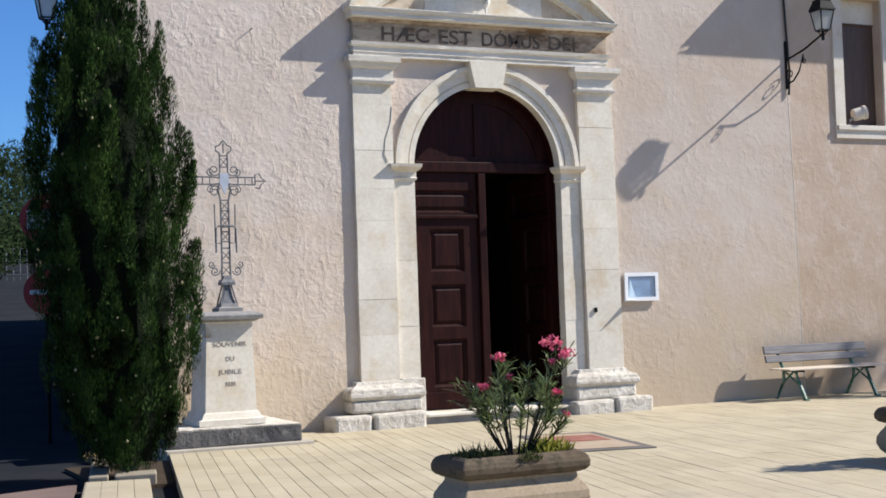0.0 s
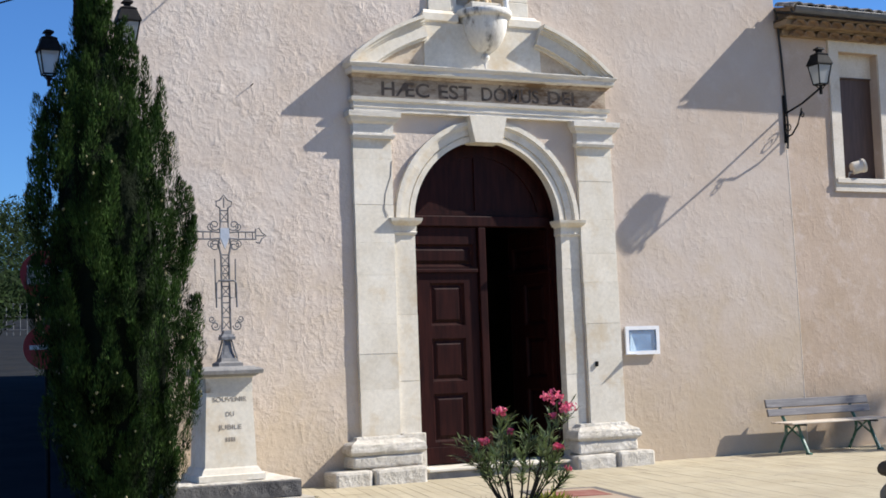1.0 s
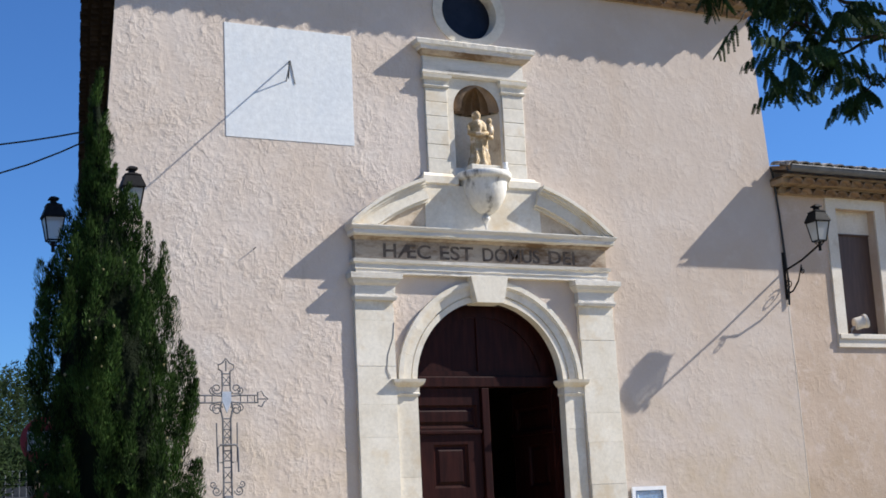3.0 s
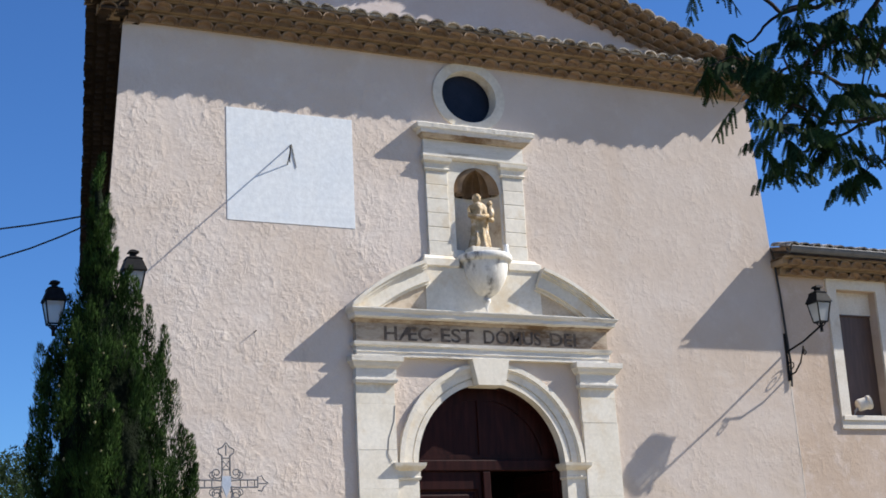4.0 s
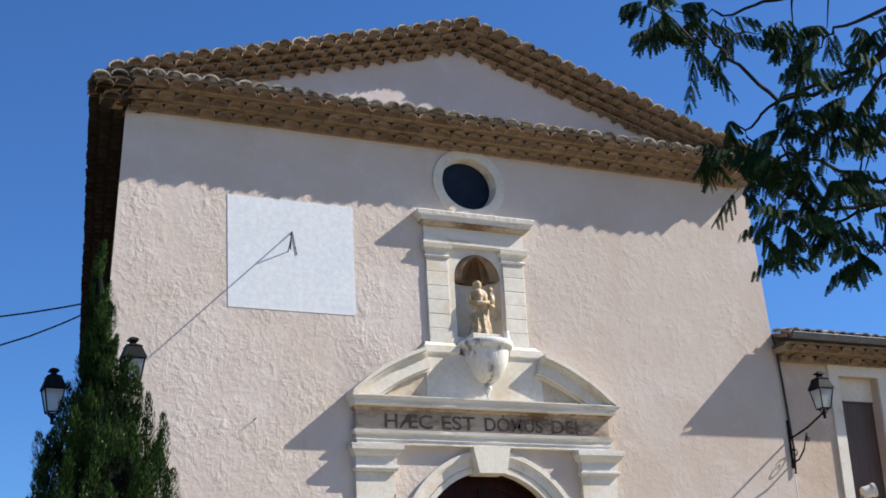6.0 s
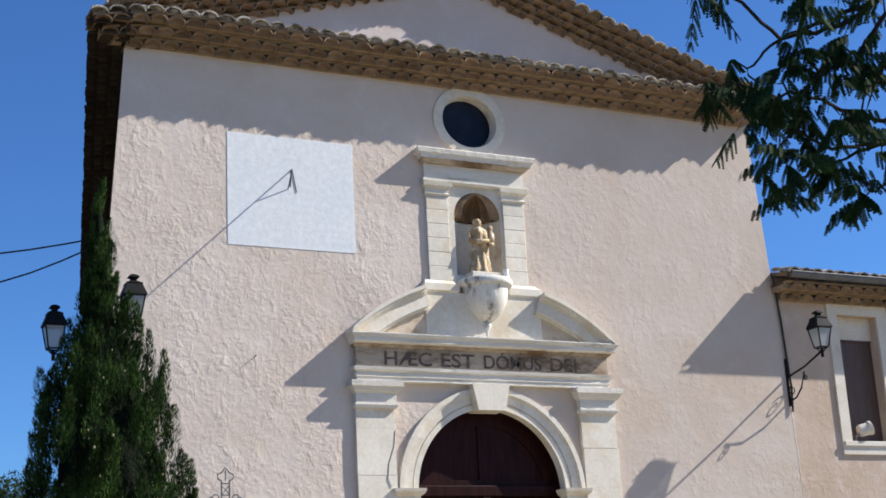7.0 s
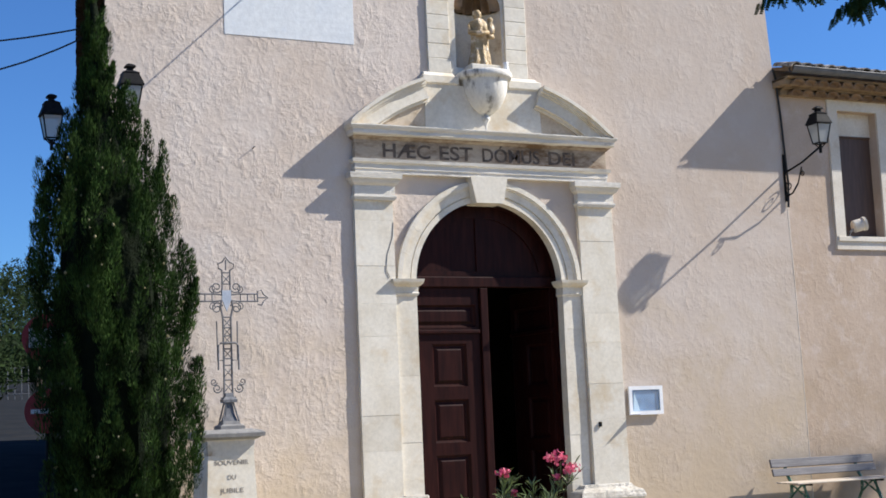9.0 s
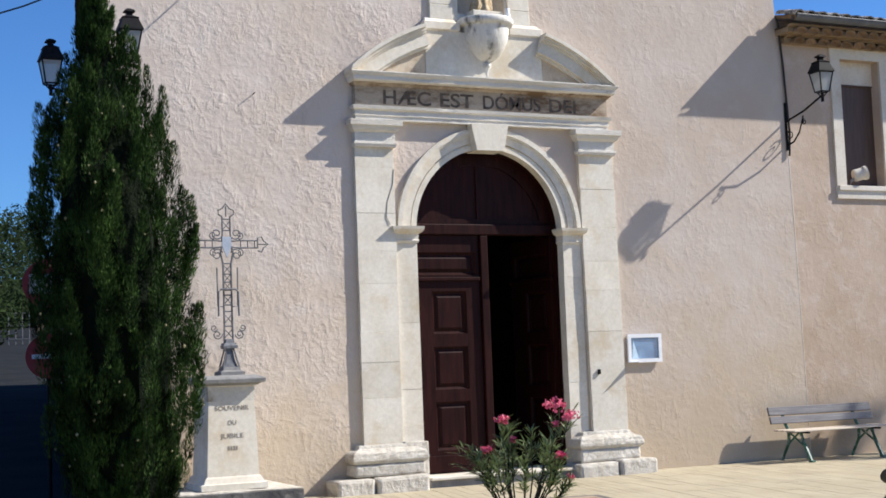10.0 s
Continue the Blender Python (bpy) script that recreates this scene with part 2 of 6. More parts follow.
PAVER_FAR = material("buff_concrete_pavers", (0.40, 0.342, 0.235), (0.445, 0.388, 0.275), 0.9, 1.2, 45, 0.4, 0.004, stain=(0.35, 0.30, 0.225), stain_scale=0.8, island=0.07, spec=0.2)
JOINT = material("paving_bed", (0.31, 0.265, 0.185), (0.36, 0.31, 0.225), 0.95, 4, 50, 0.6, 0.006, spec=0.1)
CONCRETE = material("pale_kerb_concrete", (0.38, 0.34, 0.28), (0.43, 0.39, 0.33), 0.9, 3, 40, 0.5, 0.006, stain=(0.40, 0.35, 0.28), stain_scale=2, spec=0.2)
KERB = material("dusty_kerb_stone", (0.25, 0.215, 0.16), (0.31, 0.27, 0.205), 0.9, 4, 40, 0.6, 0.008, stain=(0.17, 0.145, 0.11), stain_scale=4, spec=0.15)
ASPHALT = material("asphalt", (0.018, 0.020, 0.023), (0.026, 0.028, 0.031), 0.95, 0.8, 60, 0.5, 0.006, stain=(0.033, 0.032, 0.031), stain_scale=0.5, spec=0.02)
REDPAVE = material("reddish_pavement", (0.15, 0.105, 0.09), (0.19, 0.135, 0.11), 0.9, 1.5, 50, 0.4, 0.005, spec=0.2)
EARTH = material("dry_ground", (0.20, 0.16, 0.10), (0.26, 0.22, 0.13), 0.95, 0.3, 6, 0.5, 0.03, stain=(0.10, 0.13, 0.05), stain_scale=0.15, spec=0.1)
SOIL = material("dark_soil", (0.045, 0.034, 0.025), (0.07, 0.052, 0.037), 0.95, 6, 40, 0.8, 0.02, spec=0.1)
PLANTER = material("mossy_cast_concrete", (0.085, 0.062, 0.042), (0.17, 0.13, 0.09), 0.9, 5, 22, 0.5, 0.012, stain=(0.05, 0.042, 0.028), stain_scale=5, spec=0.15, stain_from=0.47)
PLANTER_BODY = material("tan_cast_concrete", (0.30, 0.235, 0.16), (0.37, 0.295, 0.205), 0.9, 4, 38, 0.6, 0.01, stain=(0.20, 0.15, 0.095), stain_scale=4, spec=0.2, stain_from=0.52)
MAT_DARK = material("grey_mat_border", (0.13, 0.12, 0.11), (0.17, 0.155, 0.14), 0.95, 4, 60, 0.5, 0.004, spec=0.1)
MAT_RED = material("faded_red_carpet", (0.22, 0.07, 0.055), (0.30, 0.15, 0.12), 0.95, 4, 60, 0.5, 0.004, spec=0.1)
MAT_BUFF = material("buff_carpet", (0.36, 0.27, 0.19), (0.40, 0.32, 0.24), 0.95, 4, 60, 0.5, 0.004, spec=0.1)
CYPRESS = material("cypress_foliage", (0.003, 0.010, 0.0022), (0.050, 0.098, 0.021), 0.75, 3.4, 25, 0.0, 0.01, spec=0.08, island=0.7, translucent=0.03)
CONE = material("pale_seed_cone", (0.22, 0.20, 0.10), (0.30, 0.27, 0.15), 0.8, 9, 40, 0.0, 0.01, spec=0.2)
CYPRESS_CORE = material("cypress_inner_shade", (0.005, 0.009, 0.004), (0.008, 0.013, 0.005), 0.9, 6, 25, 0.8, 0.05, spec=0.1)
OLEANDER = material("oleander_leaf", (0.10, 0.145, 0.045), (0.19, 0.235, 0.10), 0.5, 9, 40, 0.0, 0.01, spec=0.4, island=0.35, translucent=0.2)
PETAL = material("pink_petal", (0.62, 0.06, 0.15), (0.76, 0.20, 0.28), 0.6, 15, 60, 0.0, 0.01, spec=0.3, island=0.3, translucent=0.3)
GRASS = material("planter_weeds", (0.055, 0.072, 0.024), (0.10, 0.105, 0.036), 0.7, 9, 40, 0.0, 0.01, spec=0.2, island=0.4, translucent=0.2)
YELLOW_LEAF = material("yellowish_shrub_leaf", (0.26, 0.26, 0.04), (0.34, 0.33, 0.06), 0.6, 9, 40, 0.0, 0.01, spec=0.2, island=0.4, translucent=0.3)
DRY_LEAF = material("dry_leaves", (0.33, 0.24, 0.12), (0.42, 0.33, 0.18), 0.8, 9, 40, 0.0, 0.01, spec=0.2, island=0.4)
MIMOSA = material("silk_tree_leaf", (0.011, 0.028, 0.009), (0.022, 0.046, 0.016), 0.8, 6, 40, 0.0, 0.01, spec=0.08, island=0.4, translucent=0.15)
BARK_DARK = material("dark_smooth_bark", (0.016, 0.013, 0.011), (0.028, 0.024, 0.019), 0.85, 6, 40, 0.6, 0.01, stretch=(1, 1, 0.3), spec=0.15)
BARK = material("grey_brown_bark", (0.09, 0.07, 0.05), (0.14, 0.115, 0.09), 0.9, 6, 40, 0.9, 0.02, stretch=(1, 1, 0.3), spec=0.2)
WOODS = material("far_tree_foliage", (0.007, 0.018, 0.005), (0.021, 0.036, 0.010), 0.8, 0.5, 6, 0.0, 0.01, spec=0.1, island=0.55, translucent=0.2)
SIGN_RED = material("red_sign_enamel", (0.30, 0.010, 0.015), (0.35, 0.015, 0.022), 0.4, 5, 40, 0.0, 0.001)
SIGN_WHITE = material("white_sign_enamel", (0.70, 0.71, 0.72), (0.76, 0.76, 0.76), 0.4, 5, 40, 0.0, 0.001)
SIGN_GREY = material("galvanised_steel", (0.34, 0.35, 0.36), (0.42, 0.43, 0.44), 0.45, 9, 60, 0.1, 0.001, metal=0.6)
LETTER = material("dark_letter_paint", (0.06, 0.045, 0.035), (0.16, 0.12, 0.09), 0.8, 14, 60, 0.2, 0.002)
LETTER_GREY = material("grey_carved_letter", (0.18, 0.155, 0.13), (0.36, 0.32, 0.27), 0.85, 14, 60, 0.2, 0.002)
DARK_ROOM = material("unlit_nave_dark", (0.03, 0.026, 0.022), (0.045, 0.038, 0.032), 0.9, 2, 20, 0.2, 0.004)
CABLE = material("black_cable", (0.012, 0.012, 0.012), (0.02, 0.02, 0.02), 0.6, 9, 40, 0.0, 0.001)


# ---------------------------------------------------------------- shape helpers
def mesh_of(bm, name, mat, smooth=False):
    me = bpy.data.meshes.new(name)
    bmesh.ops.recalc_face_normals(bm, faces=bm.faces)
    bm.to_mesh(me)
    bm.free()
    me.materials.append(mat)
    if smooth:
        for p in me.polygons:
            p.use_smooth = True
    return me


def thing(name, label, category, group="", kind="", at=(0, 0, 0)):
    ob = new(name)
    ob.empty_display_size = 0.1
    ob.location = at
    return tagged(ob, label, category, group, kind)


def part(name, bm, mat, parent, label="", smooth=False):
    """Links a bmesh, in world metres, as one mesh under parent."""
    ob = new(name, mesh_of(bm, name, mat, smooth))
    if parent is not None:
        base = parent
        at = Vector((0, 0, 0))
        while base is not None:
            at += base.location
            base = base.parent
        ob.data.transform(Matrix.Translation(-at))
        ob.parent = parent
    if label:
        tagged(ob, label)
    return ob


def piece(name, me, parent, m):
    ob = new(name, me)
    at = Vector((0, 0, 0))
    base = parent
    while base is not None:
        at += base.location
        base = base.parent
    ob.parent = parent
    ob.matrix_basis = Matrix.Translation(-at) @ m
    return ob


def box(bm, x0, x1, y0, y1, z0, z1, bevel=0.0, rough=0.0):
    g = bmesh.ops.create_cube(bm, size=1.0)
    for v in g["verts"]:
        v.co = Vector((x0 + (v.co.x + .5) * (x1 - x0), y0 + (v.co.y + .5) * (y1 - y0), z0 + (v.co.z + .5) * (z1 - z0)))
        if rough:
            v.co += Vector([random.uniform(-rough, rough) for _ in range(3)])
    if bevel:
        es = {e for v in g["verts"] for e in v.link_edges}
        bmesh.ops.bevel(bm, geom=list(es), offset=bevel, segments=2, affect='EDGES', profile=0.5)
    return bm


def boxed(*a, **k):
    return box(bmesh.new(), *a, **k)


def stack(bm, rings):
    """A solid lofted through level rectangles (z, x0, x1, y_front, y_back): mouldings with returned ends."""
    loops = []
    for z, x0, x1, yf, yb in rings:
        loops.append([bm.verts.new(c) for c in ((x0, yf, z), (x1, yf, z), (x1, yb, z), (x0, yb, z))])
    for a, b in zip(loops, loops[1:]):
        for i in range(4):
            j = (i + 1) % 4
            bm.faces.new((a[i], a[j], b[j], b[i]))
    bm.faces.new(loops[0][::-1])
    bm.faces.new(loops[-1])
    return bm


def prism(bm, poly, y0, y1):
    """A polygon in the facade's plane (x, z) given depth from y0 to y1."""
    f = [bm.verts.new((x, y0, z)) for x, z in poly]
    b = [bm.verts.new((x, y1, z)) for x, z in poly]
    bm.faces.new(f)
    bm.faces.new(b[::-1])
    for i in range(len(poly)):
        j = (i + 1) % len(poly)
        bm.faces.new((f[i], b[i], b[j], f[j]))
    return bm


def holed(outer, holes, y0, y1):
    """A wall slab in the plane (x, z) with real openings through it."""
    flat = bmesh.new()
    loops = []
    for poly in (outer, *holes):
        vs = [flat.verts.new((x, 0, z)) for x, z in poly]
        loops.append(poly)
        for i in range(len(vs)):
            flat.edges.new((vs[i], vs[(i + 1) % len(vs)]))
    bmesh.ops.triangle_fill(flat, edges=flat.edges[:], use_beauty=True, use_dissolve=False, normal=(0, -1, 0))
    tris = [[(v.co.x, v.co.z) for v in f.verts] for f in flat.faces]
    flat.free()
    bm = bmesh.new()
    cache = {}

    def vert(x, y, z):
        k = (round(x, 5), round(y, 5), round(z, 5))
        if k not in cache:
            cache[k] = bm.verts.new((x, y, z))
        return cache[k]
    for t in tris:
        bm.faces.new([vert(x, y0, z) for x, z in t])
        bm.faces.new([vert(x, y1, z) for x, z in t][::-1])
    for poly in loops:
        for i in range(len(poly)):
            a, b = poly[i], poly[(i + 1) % len(poly)]
            bm.faces.new([vert(a[0], y0, a[1]), vert(b[0], y0, b[1]), vert(b[0], y1, b[1]), vert(a[0], y1, a[1])])
    return bm


def arc(cx, cz, rx, rz, a0, a1, n):
    return [(cx + rx * math.cos(radians(a0 + (a1 - a0) * i / n)), cz + rz * math.sin(radians(a0 + (a1 - a0) * i / n))) for i in range(n + 1)]


def lathe(bm, prof, at=(0, 0, 0), n=16, a0=0.0, a1=360.0):
    """Turns (radius, z) round an upright axis."""
    full = a1 - a0 >= 359.9
    cols = []
    for i in range(n if full else n + 1):
        a = radians(a0 + (a1 - a0) * i / n)
        cols.append([bm.verts.new((at[0] + r * math.cos(a), at[1] + r * math.sin(a), at[2] + z)) for r, z in prof])
    for i in range(n):
        p, q = cols[i], cols[(i + 1) % len(cols)]
        for k in range(len(prof) - 1):
            bm.faces.new((p[k], q[k], q[k + 1], p[k + 1]))
    if full:
        for k in (0, -1):
            if prof[k][0] > 1e-4:
                bm.faces.new([c[k] for c in cols])
    return bm


def tube(bm, pts, r, n=6, r1=None):
    pts = [Vector(p) for p in pts]
    rings = []
    for i, p in enumerate(pts):
        d = (pts[min(i + 1, len(pts) - 1)] - pts[max(i - 1, 0)]).normalized()
        up = Vector((0, 0, 1)) if abs(d.z) < 0.9 else Vector((1, 0, 0))
        s = d.cross(up).normalized()
        u = s.cross(d)
        rr = r if r1 is None else r + (r1 - r) * i / max(1, len(pts) - 1)
        rings.append([bm.verts.new(p + (s * math.cos(2 * math.pi * k / n) + u * math.sin(2 * math.pi * k / n)) * rr) for k in range(n)])
    for a, b in zip(rings, rings[1:]):
        for k in range(n):
            bm.faces.new((a[k], a[(k + 1) % n], b[(k + 1) % n], b[k]))
    bm.faces.new(rings[0][::-1])
    bm.faces.new(rings[-1])
    return bm


def scroll(cx, cz, r, turns, start, n=18, flip=1, y=0.0):
    out = []
    for i in range(n + 1):
        a = radians(start) + flip * turns * 2 * math.pi * i / n
        rr = r * (1 - 0.75 * i / n)
        out.append((cx + rr * math.cos(a), y, cz + rr * math.sin(a)))
    return out


def cloud(name, verts, faces, mat, parent, label="", smooth=False):
    me = bpy.data.meshes.new(name)
    me.from_pydata(verts, [], faces)
    me.materials.append(mat)
    ob = new(name, me)
    if parent is not None:
        at = Vector((0, 0, 0))
        base = parent
        while base is not None:
            at += base.location
            base = base.parent
        me.transform(Matrix.Translation(-at))
        ob.parent = parent
    if label:
        tagged(ob, label)
    return ob


def lettering(text, size, at, mat, parent, name, width=None, label="", thick=0.003, bold=0.0):
    """Words standing on a face that looks towards -y."""
    cu = bpy.data.curves.new(name, 'FONT')
    cu.body, cu.size, cu.extrude, cu.offset = text, size, thick, bold
    cu.align_x, cu.align_y = 'CENTER', 'CENTER'
    tmp = bpy.data.objects.new(name, cu)
    scene.collection.objects.link(tmp)
    me = bpy.data.meshes.new_from_object(tmp.evaluated_get(bpy.context.evaluated_depsgraph_get()))
    bpy.data.objects.remove(tmp)
    bpy.data.curves.remove(cu)
    xs = [v.co.x for v in me.vertices]
    k = width / (max(xs) - min(xs)) if width else 1.0
    me.transform(Matrix.Translation(at) @ Matrix.Rotation(radians(90), 4, 'X') @ Matrix.Diagonal((k, 1, 1, 1)))
    me.materials.clear()
    me.materials.append(mat)
    me.name = name
    ob = new(name, me)
    p = Vector((0, 0, 0))
    base = parent
    while base is not None:
        p += base.location
        base = base.parent
    me.transform(Matrix.Translation(-p))
    ob.parent = parent
    if label:
        tagged(ob, label)
    return ob


def wear(bm, cuts=30, amount=0.004, chip=0.014, over=0.8):
    """Uneven, chipped edges along the long mouldings."""
    long = [e for e in bm.edges if e.calc_length() > over]
    bmesh.ops.subdivide_edges(bm, edges=long, cuts=cuts, use_grid_fill=True)
    for v in bm.verts:
        if v.co.y < -0.02:
            k = noise.noise(v.co * 21.0) * amount
            c = noise.noise(Vector((v.co.x * 2.6, v.co.y * 20.0, v.co.z * 30.0)) + Vector((7, 3, 1)))
            if c > 0.30:
                k -= chip * (c - 0.30)
            v.co += Vector((0, -k, k * 0.5))
    return bm


GROUND = -0.03      # top of the paving
SKEW = 10.8         # the nave runs back at this slant to the facade
NAVE = Vector((math.sin(radians(SKEW)), math.cos(radians(SKEW)), 0))
CX = 0.08           # middle of the door
SPRING, RAD = 3.49, 1.16
REVEAL = 0.155      # depth of the stone jambs; timber lining behind them
HOLE = RAD + 0.10


# ---------------------------------------------------------------- ground
def ground_height(x, y):
    return -0.16 + max(0.0, y - 4.0) * 0.058


def build_ground():
    n = 56
    c = [math.copysign(abs(t) ** 2.6, t) * 1500 for t in np.linspace(-1, 1, n)]
    verts, faces = [], []
    for yy in c:
        for xx in c:
            h = ground_height(xx, min(yy, 160)) - 0.10
            verts.append((xx, yy, h))
    for j in range(n - 1):
        for i in range(n - 1):
            a = j * n + i
            faces.append((a, a + 1, a + n + 1, a + n))
    ob = cloud("ground", verts, faces, EARTH, None)
    tagged(ob, "dry grassy ground sheet round the village", "ground", kind="structure")

    bm = bmesh.new()       # the road climbs away past the side of the church
    ys = [-60, -40, -25, -15, -8, -4, 0, 4, 8, 14, 20, 30, 45, 60, 80, 110, 150]
    rows = []
    for y in ys:
        cxr = -9.6 + max(0, y - 4) * 0.19
        rows.append([bm.verts.new((cxr + dx, y, ground_height(0, y) + 0.02 + (0.03 if abs(dx) < 1 else 0))) for dx in (-4.2, -1.4, 1.4, 4.9)])
    for a, b in zip(rows, rows[1:]):
        for i in range(3):
            bm.faces.new((a[i], a[i + 1], b[i + 1], b[i]))
    tagged(part("road", bm, ASPHALT, None), "dark asphalt road climbing past the church", "road", kind="structure")

    bm = bmesh.new()
    edge = [(-6.36, -3.30), (-7.90, -3.87), (-12.3, -23.4), (-10.8, -23.0)]
    lo = [bm.verts.new((x, y, -0.4)) for x, y in edge]
    hi = [bm.verts.new((x, y, -0.085)) for x, y in edge]
    bm.faces.new(hi)
    bm.faces.new(lo[::-1])
    for i in range(4):
        bm.faces.new((lo[i], lo[(i + 1) % 4], hi[(i + 1) % 4], hi[i]))
    tagged(part("pavement", bm, REDPAVE, None), "narrow reddish strip beside the road", "pavement", kind="structure")
    bm = bmesh.new()
    rows = []
    for y in (45, 60, 80, 110, 150):
        cxr = -9.6 + (y - 4) * 0.19
        rows.append([bm.verts.new((cxr + dx, y, ground_height(0, y) + 0.06)) for dx in (4.0, 4.25)])
    for a, b in zip(rows, rows[1:]):
        bm.faces.new((a[0], a[1], b[1], b[0]))
    tagged(part("verge", bm, CONCRETE, None), "pale dusty verge along the road", "verge", kind="structure")


build_ground()


# ---------------------------------------------------------------- church shell
church = thing("church", "village church with pink roughcast facade and clay genoise eaves", "church")
LEFT_EDGE = [(-5.55, -0.4), (-5.36, 6.1), (-5.13, 9.75)]
RIGHT_EDGE = [(5.17, 9.75), (5.34, 7.15), (5.49, 4.9), (5.57, -0.4)]
OCX, OCZ = 0.02, 8.97
oculus_hole = arc(OCX, OCZ, 0.45, 0.41, 0, 360, 32)[:-1]
NX, NR, NS, NB = 0.06, 0.375, 7.48, 6.58
niche_hole = [(NX - NR, NB), (NX - NR, NS)] + arc(NX, NS, NR, NR, 180, 0, 20)[1:-1] + [(NX + NR, NS), (NX + NR, NB)]
outer = [LEFT_EDGE[0], RIGHT_EDGE[3], RIGHT_EDGE[2], RIGHT_EDGE[1], RIGHT_EDGE[0], LEFT_EDGE[2], LEFT_EDGE[1]]
outer_door = [(-5.55, -0.4), (CX - HOLE, -0.4), (CX - HOLE, SPRING)] + arc(CX, SPRING, HOLE, HOLE, 180, 0, 28)[1:-1] + [(CX + HOLE, SPRING), (CX + HOLE, -0.4)] + outer[1:]
bm = holed(outer_door, [oculus_hole, niche_hole], 0.0, 0.62)
for v in bm.verts:
    if v.co.y > 0.3 and v.co.x < -5:
        v.co.x += 0.16
facade = part("wall", bm, PLASTER, church, "pinkish-beige roughcast facade wall")

TIP = 11.12
gable = [(-4.95, 9.75), (5.17, 9.75), (0.02, TIP + 0.25)]
part("gable_wall", prism(bmesh.new(), gable, 0.004, 0.6), PLASTER_SMOOTH, church, "smoother shaded gable plaster above the lower eave")

NAVE_LENGTH = 30.0
def side(x_low, x_top, sign):
    bm = bmesh.new()
    back = NAVE * NAVE_LENGTH
    th = 0.6 * sign
    pts = []
    for (x, z) in ((x_low, -0.4), (x_top, 9.75)):
        for o in (0, th):
            for d in (Vector((0, 0.004, 0)), back):
                pts.append(bm.verts.new((x + o + d.x, d.y + (0.62 if (d.y < 1 and o) else 0), z)))
    for f in ((0, 1, 5, 4), (2, 6, 7, 3), (0, 4, 6, 2), (1, 3, 7, 5), (4, 5, 7, 6), (0, 2, 3, 1)):
        bm.faces.new([pts[i] for i in f])
    return bm


# road side's shade is put into this wall's own dark colour
part("side_wall", side(-5.55, -5.13, 1), SHADED_WALL, church, "side wall along the road, coloured dark brown for its shade")
part("side_wall", side(5.57, 5.17, -1), PLASTER, church)
bm = bmesh.new()
b = NAVE * NAVE_LENGTH
prism(bm, [(-5.55 + b.x, -0.4), (5.57 + b.x, -0.4), (5.17 + b.x, 9.75), (0.02 + b.x, TIP + 0.2), (-5.13 + b.x, 9.75)], b.y, b.y + 0.4)
part("rear_wall", bm, PLASTER, church)
# nave floor; its colour holds the darkness of the unlit interior
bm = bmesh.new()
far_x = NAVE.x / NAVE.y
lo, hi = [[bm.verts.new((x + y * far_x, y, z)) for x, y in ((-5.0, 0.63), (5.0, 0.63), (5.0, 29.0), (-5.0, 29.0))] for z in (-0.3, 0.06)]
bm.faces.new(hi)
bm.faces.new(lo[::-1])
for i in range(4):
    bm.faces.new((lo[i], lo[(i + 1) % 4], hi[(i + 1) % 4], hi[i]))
tagged(part("floor", bm, DARK_ROOM, None), "church floor, coloured near-black for the unlit nave", "floor", kind="structure")


# ---------------------------------------------------------------- genoise eaves and roof
def canal_mesh(name, mat, length, r=0.118, thick=0.015, rise=0.086, plug=0.0):
    """A half-round clay tile lying along +y, hollow below, its open end at y = 0."""
    bm = bmesh.new()
    n = 8
    rows = []
    for y, k in ((0.0, 1.0), (length, 0.86)):
        o = [bm.verts.new((math.cos(math.pi * i / n) * r * k, y, math.sin(math.pi * i / n) * rise * k)) for i in range(n + 1)]
        q = [bm.verts.new((math.cos(math.pi * i / n) * (r - thick) * k, y, math.sin(math.pi * i / n) * (rise - thick) * k - 0.004)) for i in range(n + 1)]
        rows.append((o, q))
    (o0, q0), (o1, q1) = rows
    for i in range(n):
        bm.faces.new((o0[i], o0[i + 1], o1[i + 1], o1[i]))
        bm.faces.new((q0[i], q1[i], q1[i + 1], q0[i + 1]))
        bm.faces.new((o0[i], q0[i], q0[i + 1], o0[i + 1]))
    for i in (0, n):
        bm.faces.new((o0[i], o1[i], q1[i], q0[i]))
    if plug:      # mortar packed into the mouth
        w = [bm.verts.new((math.cos(math.pi * i / n) * (r - thick) * 0.99, plug, math.sin(math.pi * i / n) * (rise - thick) * 0.99 - 0.004)) for i in range(n + 1)]
        bm.faces.new(w)
    return mesh_of(bm, name, mat, False)


GEN = canal_mesh("genoise_tile", TILE, 0.34, plug=0.09)
GEN_OPEN = canal_mesh("genoise_tile", TILE, 0.34)
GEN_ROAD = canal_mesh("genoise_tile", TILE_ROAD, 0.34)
CAP = canal_mesh("cover_tile", TILE_TOP, 0.46, 0.120, 0.018, 0.082, plug=0.10)
STEP = 0.245


